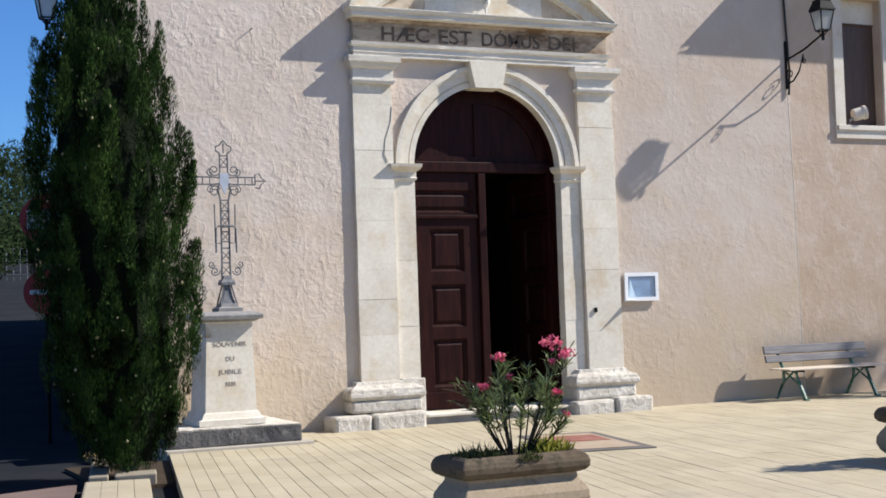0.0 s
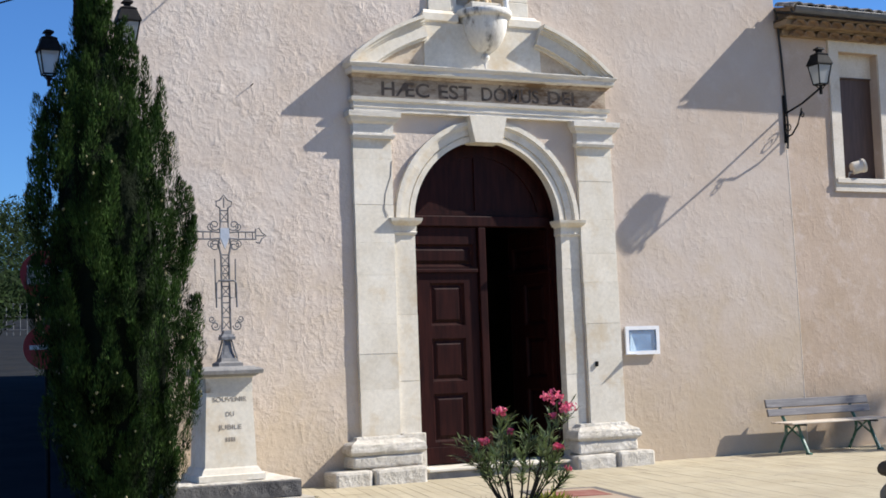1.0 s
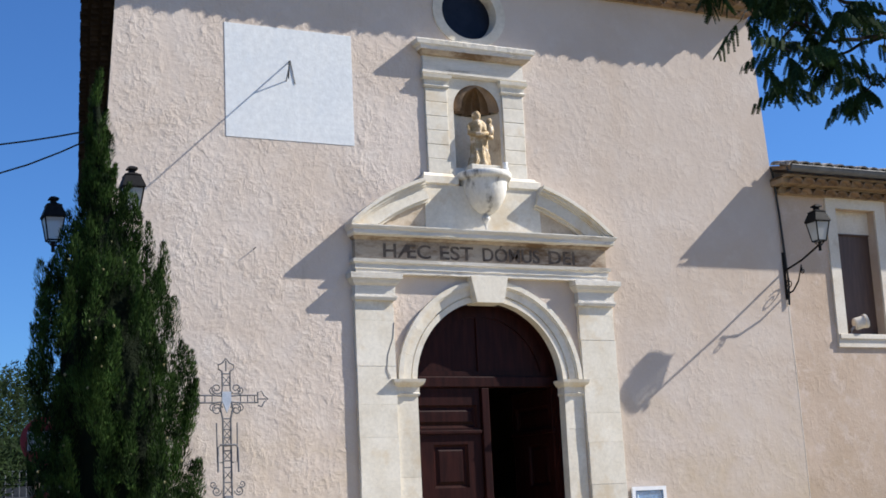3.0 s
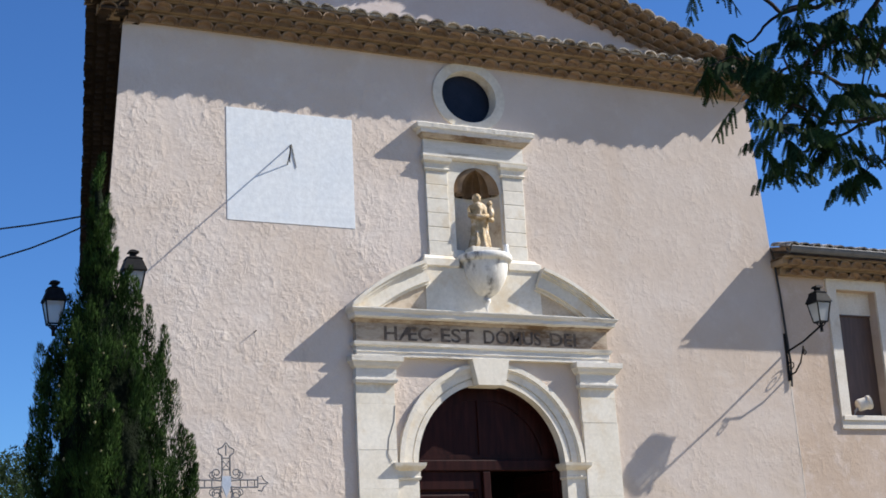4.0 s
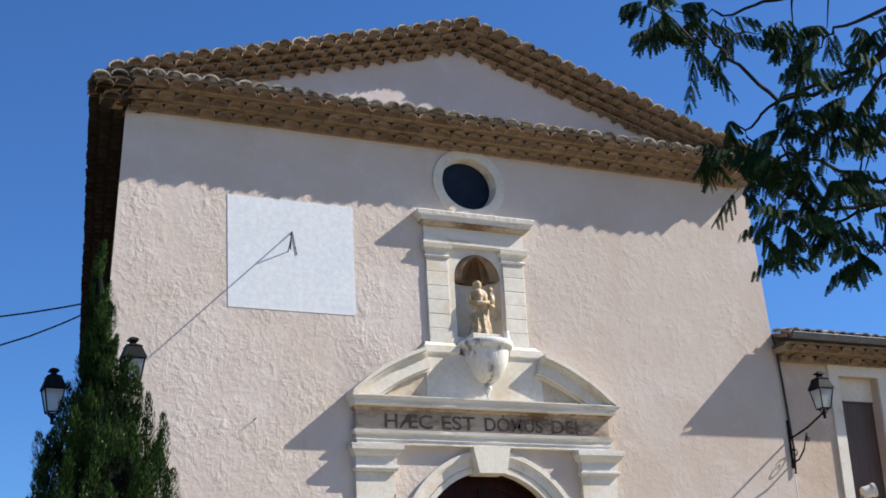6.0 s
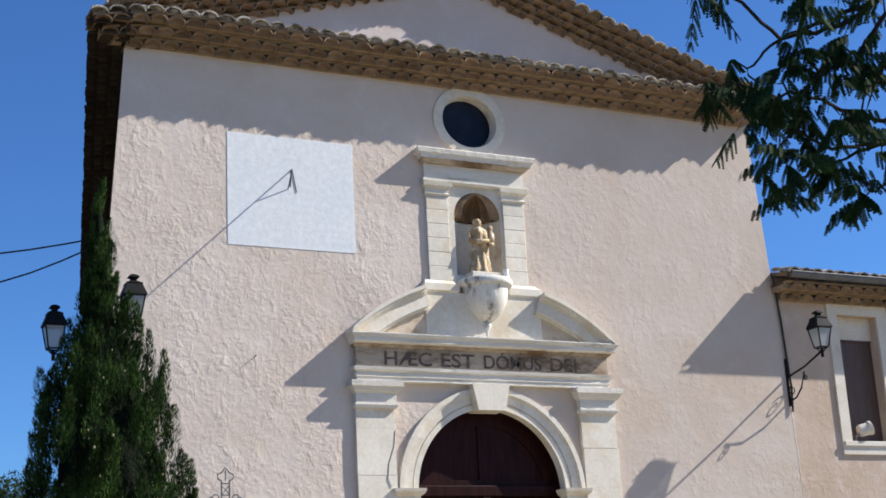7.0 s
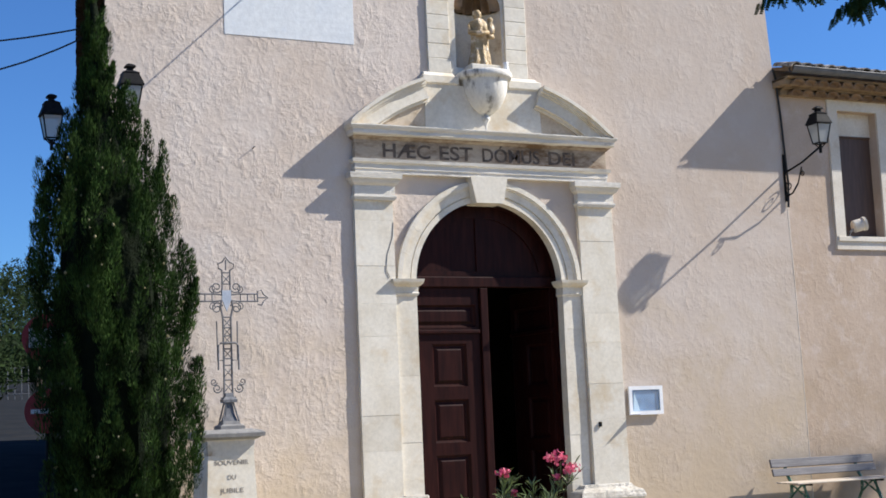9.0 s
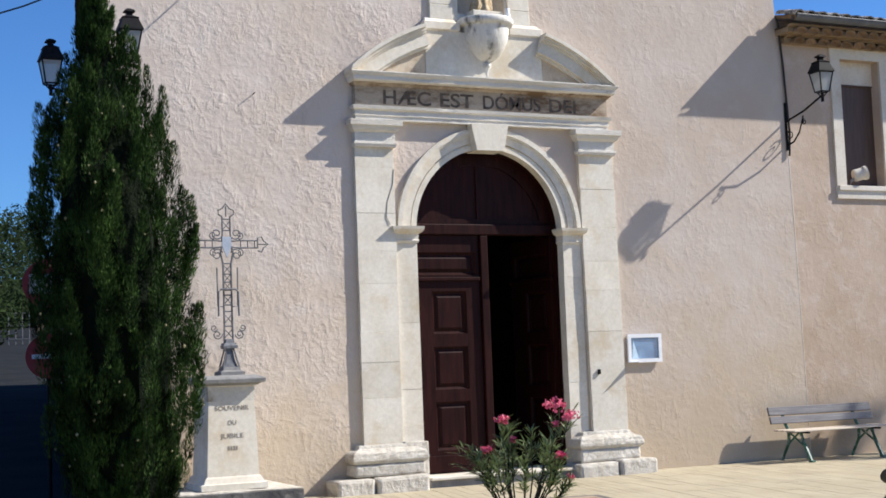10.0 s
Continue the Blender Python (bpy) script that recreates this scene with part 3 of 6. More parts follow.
def eave(parent, start, along, out, up, length, rows, row_h, reach, cap=True, caps_lift=0.05, trim=0.0, slope=0.0, lead=0.0, hollow=0.06, pack=0.11, droop=0.0, tile=None, bed=MORTAR):
    """Rows of hollow tiles stepping out under the roof edge, each on a mortar bed, with cover tiles on top."""
    along, out, up = Vector(along).normalized(), Vector(out).normalized(), Vector(up).normalized()
    rot = Matrix((along, -out, up)).transposed().to_4x4()
    n = int(length / STEP)

    def sag(t):       # the old corner has sunk a little
        return droop * max(0.0, (0.45 - t) / 0.95) ** 1.4
    for r in range(rows):
        d = reach * (r + 1) / rows
        z = row_h * r
        bm = bmesh.new()
        w = length - trim * (r + 1) / rows
        for a0, a1, o0, o1, z0, z1 in ((-lead * d, w, -0.05, d - 0.022, z + row_h * 0.74, z + row_h),):
            pts = []
            for k in range(25):
                t = a0 + (a1 - a0) * k / 24
                wob = random.uniform(-0.006, 0.006) - sag(t)
                pts.append([bm.verts.new(start + along * t + out * o + up * (zz + wob)) for o, zz in ((o0, z0), (o1, z0), (o1, z1), (o0, z1))])
            for p, q in zip(pts, pts[1:]):
                for i in range(4):
                    bm.faces.new((p[i], p[(i + 1) % 4], q[(i + 1) % 4], q[i]))
            bm.faces.new(pts[0])
            bm.faces.new(pts[-1][::-1])
            # solid filling behind the hollow tiles
            fill = []
            for k in (a0, a1):
                fill.append([bm.verts.new(start + along * k + out * o + up * zz) for o, zz in ((-0.05, z), (max(d - pack, -0.02), z), (max(d - pack, -0.02), z1 - 0.01), (-0.05, z1 - 0.01))])
            for i in range(4):
                bm.faces.new((fill[0][i], fill[0][(i + 1) % 4], fill[1][(i + 1) % 4], fill[1][i]))
            bm.faces.new(fill[0][::-1])
            bm.faces.new(fill[1])
        part("mortar_bed", bm, bed, parent)
        for k in range(-3, n):
            t = (k + 0.5 + 0.5 * (r % 2)) * STEP
            if t > w - 0.05 or t < -lead * d + 0.06:
                continue
            at = start + along * t + out * (d + random.uniform(-0.012, 0.012)) + up * (z + random.uniform(-0.006, 0.006) - sag(t))
            piece("genoise_tile", tile or (GEN_OPEN if random.random() < hollow else GEN), parent, Matrix.Translation(at) @ rot @ pose(0, 0, 0, 0, 0, random.uniform(-3, 3)))
    if cap:
        for k in range(-3, n + 1):
            t = (k + 0.25) * STEP
            if t > length - trim or t < -lead * reach:
                continue
            at = start + along * t + out * (reach + 0.05 + random.uniform(-0.025, 0.02)) + up * (row_h * rows + caps_lift * 0.2 - 0.022 + random.uniform(-0.008, 0.012) - sag(t))
            piece("cover_tile", CAP, parent, Matrix.Translation(at) @ rot @ pose(0, 0, 0, 9 + slope, random.uniform(-4, 4), random.uniform(-3, 3)))


EAVE_Z, REACH, ROW = 9.47, 0.50, 0.115
lower_eave = thing("genoise_eave", "three rows of hollow clay tiles under the lower facade eave", "eave", "genoise eaves")
eave(lower_eave, Vector((-5.16, 0.0, EAVE_Z)), (1, 0, 0), (0, -1, 0), (0, 0, 1), 10.36, 3, ROW, REACH, trim=0.32, lead=1.0, droop=0.16)
side_eave = thing("genoise_eave", "clay tile eave along the church side wall, coloured dark for its shade", "eave", "genoise eaves")
out_side = Vector((-math.cos(radians(SKEW)), math.sin(radians(SKEW)), 0))
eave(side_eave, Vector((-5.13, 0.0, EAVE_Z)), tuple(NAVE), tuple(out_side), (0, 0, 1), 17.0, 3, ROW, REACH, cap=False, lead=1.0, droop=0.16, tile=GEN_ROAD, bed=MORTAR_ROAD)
# little tiled shelf on the lower eave and the two raking eaves
bm = bmesh.new()
prism_pts = [(-0.50, EAVE_Z + 3 * ROW), (0.05, EAVE_Z + 3 * ROW), (0.05, EAVE_Z + 3 * ROW + 0.13), (-0.50, EAVE_Z + 3 * ROW + 0.05)]
ends = []
for x in (-5.1, 4.85):
    ends.append([bm.verts.new((x, y, z)) for y, z in prism_pts])
for i in range(4):
    bm.faces.new((ends[0][i], ends[0][(i + 1) % 4], ends[1][(i + 1) % 4], ends[1][i]))
bm.faces.new(ends[0][::-1])
bm.faces.new(ends[1])
part("tile_shelf", bm, TILE_TOP, lower_eave)
R_ANG = math.atan(0.296)
for sgn in (-1, 1):
    rake = thing("raking_eave", "stepped clay tile eave rising to the gable top", "eave", "genoise eaves")
    L = 5.35 / math.cos(R_ANG) + 0.14
    al = Vector((-sgn * math.cos(R_ANG), 0, math.sin(R_ANG)))
    foot = Vector((0.02 + sgn * 5.35, 0.0, TIP - 5.35 * 0.296))
    if sgn > 0:
        st, al2 = foot + al * L, -al
    else:
        st, al2 = foot, al
    upv = Vector((sgn * math.sin(R_ANG), 0, math.cos(R_ANG)))
    eave(rake, st, tuple(al2), (0, -1, 0), tuple(upv), L, 4, 0.088, 0.41, slope=-4, hollow=0.9, pack=0.2)

roof = thing("church_roof", "low pitched clay tile roof over the nave", "roof")
for sgn in (-1, 1):
    bm = bmesh.new()
    top = Vector((0.02, -0.40, TIP + 0.37))
    low = Vector((0.02 + sgn * 5.45, -0.40, TIP + 0.37 - 5.45 * 0.296))
    d = NAVE * (NAVE_LENGTH + 0.8)
    th = Vector((0, 0, 0.06))
    vs = [bm.verts.new(p) for p in (top, low, low + d, top + d, top + th, low + th, low + d + th, top + d + th)]
    for f in ((0, 1, 2, 3), (7, 6, 5, 4), (0, 4, 5, 1), (1, 5, 6, 2), (2, 6, 7, 3), (3, 7, 4, 0)):
        bm.faces.new([vs[i] for i in f])
    part("roof_slope", bm, TILE, roof)

# ---------------------------------------------------------------- round window and sundial
oculus = thing("round_window", "small dark oval window in a smooth stone ring", "window")
ring_o, ring_i = arc(OCX, OCZ, 0.60, 0.55, 0, 360, 40)[:-1], arc(OCX, OCZ, 0.45, 0.41, 0, 360, 40)[:-1]
part("window_frame", holed(ring_o, [ring_i], -0.022, 0.0), STONE, oculus, "smooth pale stone ring")
bm = bmesh.new()
rings = []
for y, rx, rz in ((-0.02, 0.45, 0.41), (0.08, 0.44, 0.40), (0.18, 0.43, 0.39)):
    rings.append([bm.verts.new((x, y, z)) for x, z in arc(OCX, OCZ, rx, rz, 0, 360, 40)[:-1]])
for a, b2 in zip(rings, rings[1:]):
    for i in range(40):
        bm.faces.new((a[i], a[(i + 1) % 40], b2[(i + 1) % 40], b2[i]))
part("reveal", bm, STONE_DIRTY, oculus)
part("pane", prism(bmesh.new(), arc(OCX, OCZ, 0.44, 0.40, 0, 360, 32)[:-1], 0.165, 0.185), OCULUS_GLASS, oculus, "dark glass")

dial = thing("sundial", "blank white limewashed sundial panel with an iron gnomon", "sundial")
bm = bmesh.new()
box(bm, -3.73, -1.88, -0.006, 0.01, 6.785, 8.395, 0.002)
part("panel", bm, DIAL, dial, "white limewashed panel")
bm = bmesh.new()
tube(bm, [(-2.80, 0.02, 7.94), (-3.04, -0.60, 7.47)], 0.0095, 6)
tube(bm, [(-2.86, 0.02, 7.61), (-2.868, -0.16, 7.80)], 0.007, 6)
tube(bm, [(-2.80, -0.012, 7.94), (-2.735, -0.012, 7.60)], 0.0045, 6)
part("gnomon", bm, IRON, dial, "thin iron rod with a strut")
hook = thing("wall_hook", "short rusty iron spike in the plaster", "hook")
part("spike", tube(bmesh.new(), [(-3.38, 0.02, 5.25), (-3.37, -0.07, 5.27)], 0.007), IRON, hook)

# ---------------------------------------------------------------- portal
portal = thing("portal", "pale limestone church portal with broken segmental pediment", "portal")


def courses(x0, x1, yf, yb, z0, z1, heights, parent, mat=STONE, edge=0.0022, lean=0.0):
    z, i = z0, 0
    while z < z1 - 0.02:
        h = min(heights[i % len(heights)], z1 - z)
        if z1 - z - h < 0.12:
            h = z1 - z
        o = random.uniform(-0.004, 0.004)
        o += lean * (z1 - z) / (z1 - z0)
        part("stone_block", boxed(x0 + o, x1 + o, yf + random.uniform(-0.003, 0.003), yb, z + 0.0005, z + h - 0.0005, bevel=edge), mat, parent)
        z += h
        i += 1


for sgn in (-1, 1):
    pl = new("pilaster")
    pl.parent = portal
    x0, x1 = (-1.98, -1.41) if sgn < 0 else (1.53, 2.12)
    courses(x0, x1, -0.062, 0.03, 0.58, 4.60, (0.62, 0.48, 0.40, 0.66, 0.44, 0.52) if sgn < 0 else (0.56, 0.36, 0.52, 0.60, 0.42, 0.5), pl, lean=0.0 if sgn < 0 else 0.05)
    # capital
    bm = bmesh.new()
    stack(bm, [(4.60, x0 - .012, x1 + .012, -.112, .03), (4.64, x0 - .03, x1 + .03, -.13, .03), (4.665, x0 - .03, x1 + .03, -.13, .03), (4.67, x0 - .01, x1 + .01, -.11, .03),
               (4.80, x0 - .012, x1 + .012, -.112, .03), (4.83, x0 - .05, x1 + .05, -.15, .03), (4.88, x0 - .075, x1 + .075, -.175, .03), (4.89, x0 - .095, x1 + .095, -.195, .03),
               (4.965, x0 - .10, x1 + .10, -.20, .03)])
    part("capital", wear(bm, 14, 0.003, 0.02, 0.5), STREAKED, pl)
    # worn base: plinth, torus
    px0, px1 = (-2.52, -1.21) if sgn < 0 else (1.12, 2.39)
    bm = bmesh.new()
    xm = px0 + (px1 - px0) * (0.42 if sgn < 0 else 0.5)
    box(bm, px0, xm - 0.004, -0.45, 0.02, -0.12, 0.165, 0.045, 0.014)
    part("plinth_stone", bm, STONE_OLD, pl, "worn plinth stone")
    part("plinth_stone", boxed(xm + 0.004, px1, -0.47, 0.02, -0.12, 0.18, bevel=0.045, rough=0.014), STONE_OLD, pl)
    bx0, bx1 = (-2.22, -1.19) if sgn < 0 else (1.22, 2.23)
    part("base_stone", boxed(bx0, bx1, -0.30, 0.02, 0.17, 0.345, bevel=0.035, rough=0.012), STONE_OLD, pl)
    bm = bmesh.new()
    tor = []
    for k in range(9):
        a = math.pi * (k / 8 - 0.5)
        o = 0.065 * math.cos(a) + random.uniform(-0.006, 0.006)
        tor.append((0.425 + 0.085 * math.sin(a), bx0 + .04 - o, bx1 - .03 + o, -.265 - o, .02))
    stack(bm, [(0.335, bx0 + .03, bx1 - .03, -.26, .02)] + tor + [(0.525, bx0 + .07, bx1 - .05, -.22, .02), (0.545, bx0 + .12, bx1 - .08, -.17, .02), (0.585, bx0 + .14, bx1 - .09, -.15, .02)])
    part("base_moulding", wear(bm, 12, 0.012, 0.03, 0.5), STONE_OLD, pl, "rounded worn base moulding")
    # inner jamb and impost
    jb = new("jamb")
    jb.parent = portal
    j0, j1 = (CX - RAD - 0.325, CX - RAD + 0.002) if sgn < 0 else (CX + RAD - 0.002, CX + RAD + 0.30)
    courses(j0, j1, -0.006, REVEAL, 0.10, 3.36, (0.7, 0.5, 0.9, 0.62), jb)
    if sgn < 0:
        part("foot_stone", boxed(-1.42, CX - RAD + 0.012, -0.135, REVEAL, -0.12, 0.60, bevel=0.016, rough=0.006), STONE_OLD, jb, "worn block under the jamb")
    bm = bmesh.new()
    stack(bm, [(3.30, j0 - .01, j1 + .01, -.03, REVEAL), (3.33, j0 - .02, j1 + .02, -.045, REVEAL), (3.345, j0 - .01, j1 + .01, -.035, REVEAL), (3.42, j0 - .012, j1 + .012, -.04, REVEAL),
               (3.45, j0 - .05, j1 + .05, -.10, REVEAL), (3.48, j0 - .07, j1 + .06, -.13, REVEAL), (3.52, j0 - .08, j1 + .065, -.14, REVEAL)])
    part("impost", bm, STONE, jb, "moulded impost block")

# arch stones
ringw = new("arch")
ringw.parent = portal
NV = 11
for i in range(NV):
    a0, a1 = 180 - 180 * i / NV, 180 - 180 * (i + 1) / NV
    if i == NV // 2:
        continue
    a0, a1 = a0 - 0.03, a1 + 0.03
    bm = bmesh.new()
    for r0, r1, yf in ((RAD - 0.004, RAD + 0.075, -0.006), (RAD + 0.075, RAD + 0.095, 0.012), (RAD + 0.095, RAD + 0.20, -0.018), (RAD + 0.20, RAD + 0.225, -0.036), (RAD + 0.225, RAD + 0.295, -0.058)):
        prism(bm, arc(CX, SPRING, r1, r1, a0, a1, 4) + arc(CX, SPRING, r0, r0, a1, a0, 4), yf, REVEAL)
    part("arch_stone", bm, STONE, ringw)
bm = bmesh.new()
KX = 0.045
prism(bm, [(KX - 0.215, 4.60), (KX + 0.215, 4.60), (KX + 0.295, 4.972), (KX - 0.295, 4.972)], -0.165, REVEAL)
part("keystone", bm, STONE, portal, "projecting tapered keystone")

# entablature
ent = new("entablature")
ent.parent = portal
E0, E1 = -1.97, 2.04
bm = bmesh.new()
stack(bm, [(4.972, E0, E1, -.105, .03), (5.03, E0, E1, -.105, .03), (5.033, E0 - .012, E1 + .012, -.12, .03), (5.10, E0 - .012, E1 + .012, -.12, .03),
           (5.12, E0 - .045, E1 + .045, -.15, .03), (5.165, E0 - .05, E1 + .05, -.16, .03)])
part("architrave", wear(bm, 60, 0.003, 0.035), STREAKED, ent, "chipped architrave with brown stains")
part("frieze", boxed(E0, E1, -.105, .03, 5.168, 5.44, bevel=0.004), FRIEZE, ent, "frieze coloured for stains and cornice shade, carrying a dark painted inscription")
for word, wx, ww in (("H\u00c6C", -1.20, 0.72), ("EST", -0.44, 0.52), ("D\u00d3MUS", 0.44, 0.93), ("DEI", 1.28, 0.44)):
    lettering(word, 0.275, (wx, -0.108, 5.285), LETTER, ent, "inscription", ww, "dark painted capital letters", bold=0.0035)
bm = bmesh.new()
stack(bm, [(5.44, E0 - .01, E1 + .01, -.115, .03), (5.465, E0 - .035, E1 + .035, -.145, .03), (5.478, E0 - .04, E1 + .04, -.18, .03)])
part("bed_moulding", wear(bm, 90, 0.010, 0.06), FRIEZE, ent, "moulding darkened for stains and shade under the cornice")
bm = bmesh.new()
stack(bm, [(5.48, E0 - .05, E1 + .05, -.22, .03), (5.50, E0 - .07, E1 + .07, -.25, .03),
           (5.555, E0 - .075, E1 + .075, -.255, .03), (5.565, E0 - .09, E1 + .09, -.27, .03), (5.60, E0 - .11, E1 + .11, -.29, .03), (5.615, E0 - .11, E1 + .11, -.29, .03)])
part("cornice", wear(bm, 60, 0.004, 0.06), STREAKED, ent, "projecting cornice with broken lower edge")

# broken segmental pediment
PZ, PR = 3.43, 3.05
for sgn in (-1, 1):
    pd = new("pediment_wing")
    pd.parent = portal
    def ang(x, r):
        return math.degrees(math.acos(max(-1, min(1, x / r))))
    a_in, a_out = ang(0.95, PR), ang(2.12, PR)
    bm = bmesh.new()
    for r0, r1, yf in ((PR - 0.33, PR - 0.29, -0.15), (PR - 0.29, PR - 0.12, -0.20), (PR - 0.12, PR - 0.09, -0.225), (PR - 0.09, PR - 0.05, -0.26), (PR - 0.05, PR, -0.30)):
        lo = arc(0, PZ, r1, r1, a_in, a_out + (1.5 if r1 == PR else 0), 10) + arc(0, PZ, r0, r0, a_out, a_in, 10)
        lo = [(x * sgn, z) for x, z in lo]
        lo = [(x, max(z, 5.617)) for x, z in lo]
        prism(bm, lo, yf, 0.03)
    part("curved_cornice", bm, STONE, pd)
    tri = [(x * sgn, z) for x, z in arc(0, PZ, PR - 0.24, PR - 0.24, ang(0.89, PR - .24), ang(1.75, PR - .24), 8)] + [(1.75 * sgn, 5.617), (0.89 * sgn, 5.617)]
    part("tympanum", prism(bmesh.new(), tri, -0.105, 0.03), TYMPANUM, pd, "brownish recessed wing panel")

# ---------------------------------------------------------------- niche over the door
aed = thing("niche_aedicule", "small stone aedicule framing a shell niche", "niche")
bm = bmesh.new()
stack(bm, [(5.617, -0.90, 0.96, -.12, .03), (6.28, -0.88, 0.94, -.12, .03)])
part("pedestal", bm, STONE, aed, "plain stone pedestal under the niche")
for a, b3 in ((-0.89, -0.38), (0.46, 0.96)):
    bm = bmesh.new()
    stack(bm, [(6.28, a, b3, -.13, .03), (6.30, a - .02, b3 + .02, -.15, .03), (6.40, a - .02, b3 + .02, -.15, .03), (6.43, a + .02, b3 - .02, -.09, .03), (6.47, a + .03, b3 - .03, -.055, .03)])
    part("base_block", bm, STONE, aed)
surround = [(-0.5, 6.47), (0.6, 6.47), (0.6, 7.93), (-0.5, 7.93)]
part("surround", holed(surround, [niche_hole[::1]], -0.006, 0.0), STONE, aed)
for a, b3 in ((-0.775, -0.42), (0.475, 0.83)):
    pl = new("pilaster")
    pl.parent = aed
    courses(a, b3, -0.040, 0.02, 6.472, 7.74, (0.212,), pl, edge=0.009)
    bm = bmesh.new()
    stack(bm, [(7.74, a - .01, b3 + .01, -.05, .02), (7.77, a - .03, b3 + .03, -.07, .02), (7.79, a - .01, b3 + .01, -.05, .02), (7.85, a - .02, b3 + .02, -.06, .02), (7.88, a - .05, b3 + .05, -.105, .02), (7.93, a - .055, b3 + .055, -.115, .02)])
    part("capital", bm, STONE, pl)
bm = bmesh.new()
stack(bm, [(7.932, -.80, .86, -.05, .02), (7.96, -.82, .88, -.085, .02), (7.99, -.82, .88, -.085, .02), (7.992, -.79, .85, -.045, .02), (8.22, -.79, .85, -.045, .02)])
part("frieze", bm, STREAKED, aed)
bm = bmesh.new()
stack(bm, [(8.222, -.80, .86, -.11, .02), (8.25, -.83, .89, -.14, .02), (8.278, -.86, .92, -.165, .02)])
part("bed_moulding", wear(bm, 50, 0.008, 0.05), FRIEZE, aed, "moulding darkened for stains and shade under the niche cornice")
bm = bmesh.new()
stack(bm, [(8.28, -.87, .93, -.17, .02), (8.33, -.88, .94, -.18, .02), (8.35, -.93, .98, -.20, .02), (8.41, -.945, .99, -.21, .02), (8.425, -.93, .98, -.20, .02)])
part("cornice", wear(bm, 60, 0.006, 0.06), STREAKED, aed, "weathered niche cornice")
# hollow of the niche with a ribbed shell head
bm = bmesh.new()
cols = []
K = 18
for i in range(K + 1):
    a = math.pi * i / K
    cols.append([bm.verts.new((NX - NR * math.cos(a), -0.004 + 0.36 * math.sin(a), z)) for z in (NB - 0.02, NS)])
for p, q in zip(cols, cols[1:]):
    bm.faces.new((p[0], q[0], q[1], p[1]))
part("hollow", bm, STONE_DIRTY, aed)
bm = bmesh.new()
cols = []
K = 44
for i in range(K + 1):
    a = math.pi * i / K
    col = []
    for j in range(9):
        t = math.pi / 2 * j / 8
        rib = 1.0 - 0.27 * (1 - abs(math.sin(a * 5.5))) * (0.3 + math.cos(t))
        col.append(bm.verts.new((NX - NR * math.cos(a) * math.cos(t) * rib, -0.004 + 0.36 * math.sin(a) * math.cos(t) * rib, NS + NR * math.sin(t) * rib)))
    cols.append(col)
for p, q in zip(cols, cols[1:]):
    for j in range(8):
        bm.faces.new((p[j], q[j], q[j + 1], p[j + 1]))
part("shell", bm, SHELL, aed, "ribbed shell vault, browned for stain and shade")
# corbel bowl under the statue
bowl = [(0.0, -0.86), (0.022, -0.85), (0.028, -0.76), (0.035, -0.69), (0.075, -0.655), (0.07, -0.61), (0.045, -0.585), (0.13, -0.555), (0.215, -0.495), (0.285, -0.405), (0.335, -0.30), (0.36, -0.20), (0.37, -0.11), (0.375, -0.085),
        (0.425, -0.08), (0.44, -0.05), (0.44, -0.01), (0.42, 0.02), (0.0, 0.02)]
part("corbel_bowl", lathe(bmesh.new(), [(r * 0.93, z) for r, z in bowl], (NX, -0.10, 6.46), 28), STAINED, aed, "stone bowl corbel with dark stains", True)
bm = boxed(NX - 0.24, NX + 0.24, -0.22, 0.15, 6.48, 6.60, bevel=0.015)
part("statue_plinth", bm, STONE, aed)


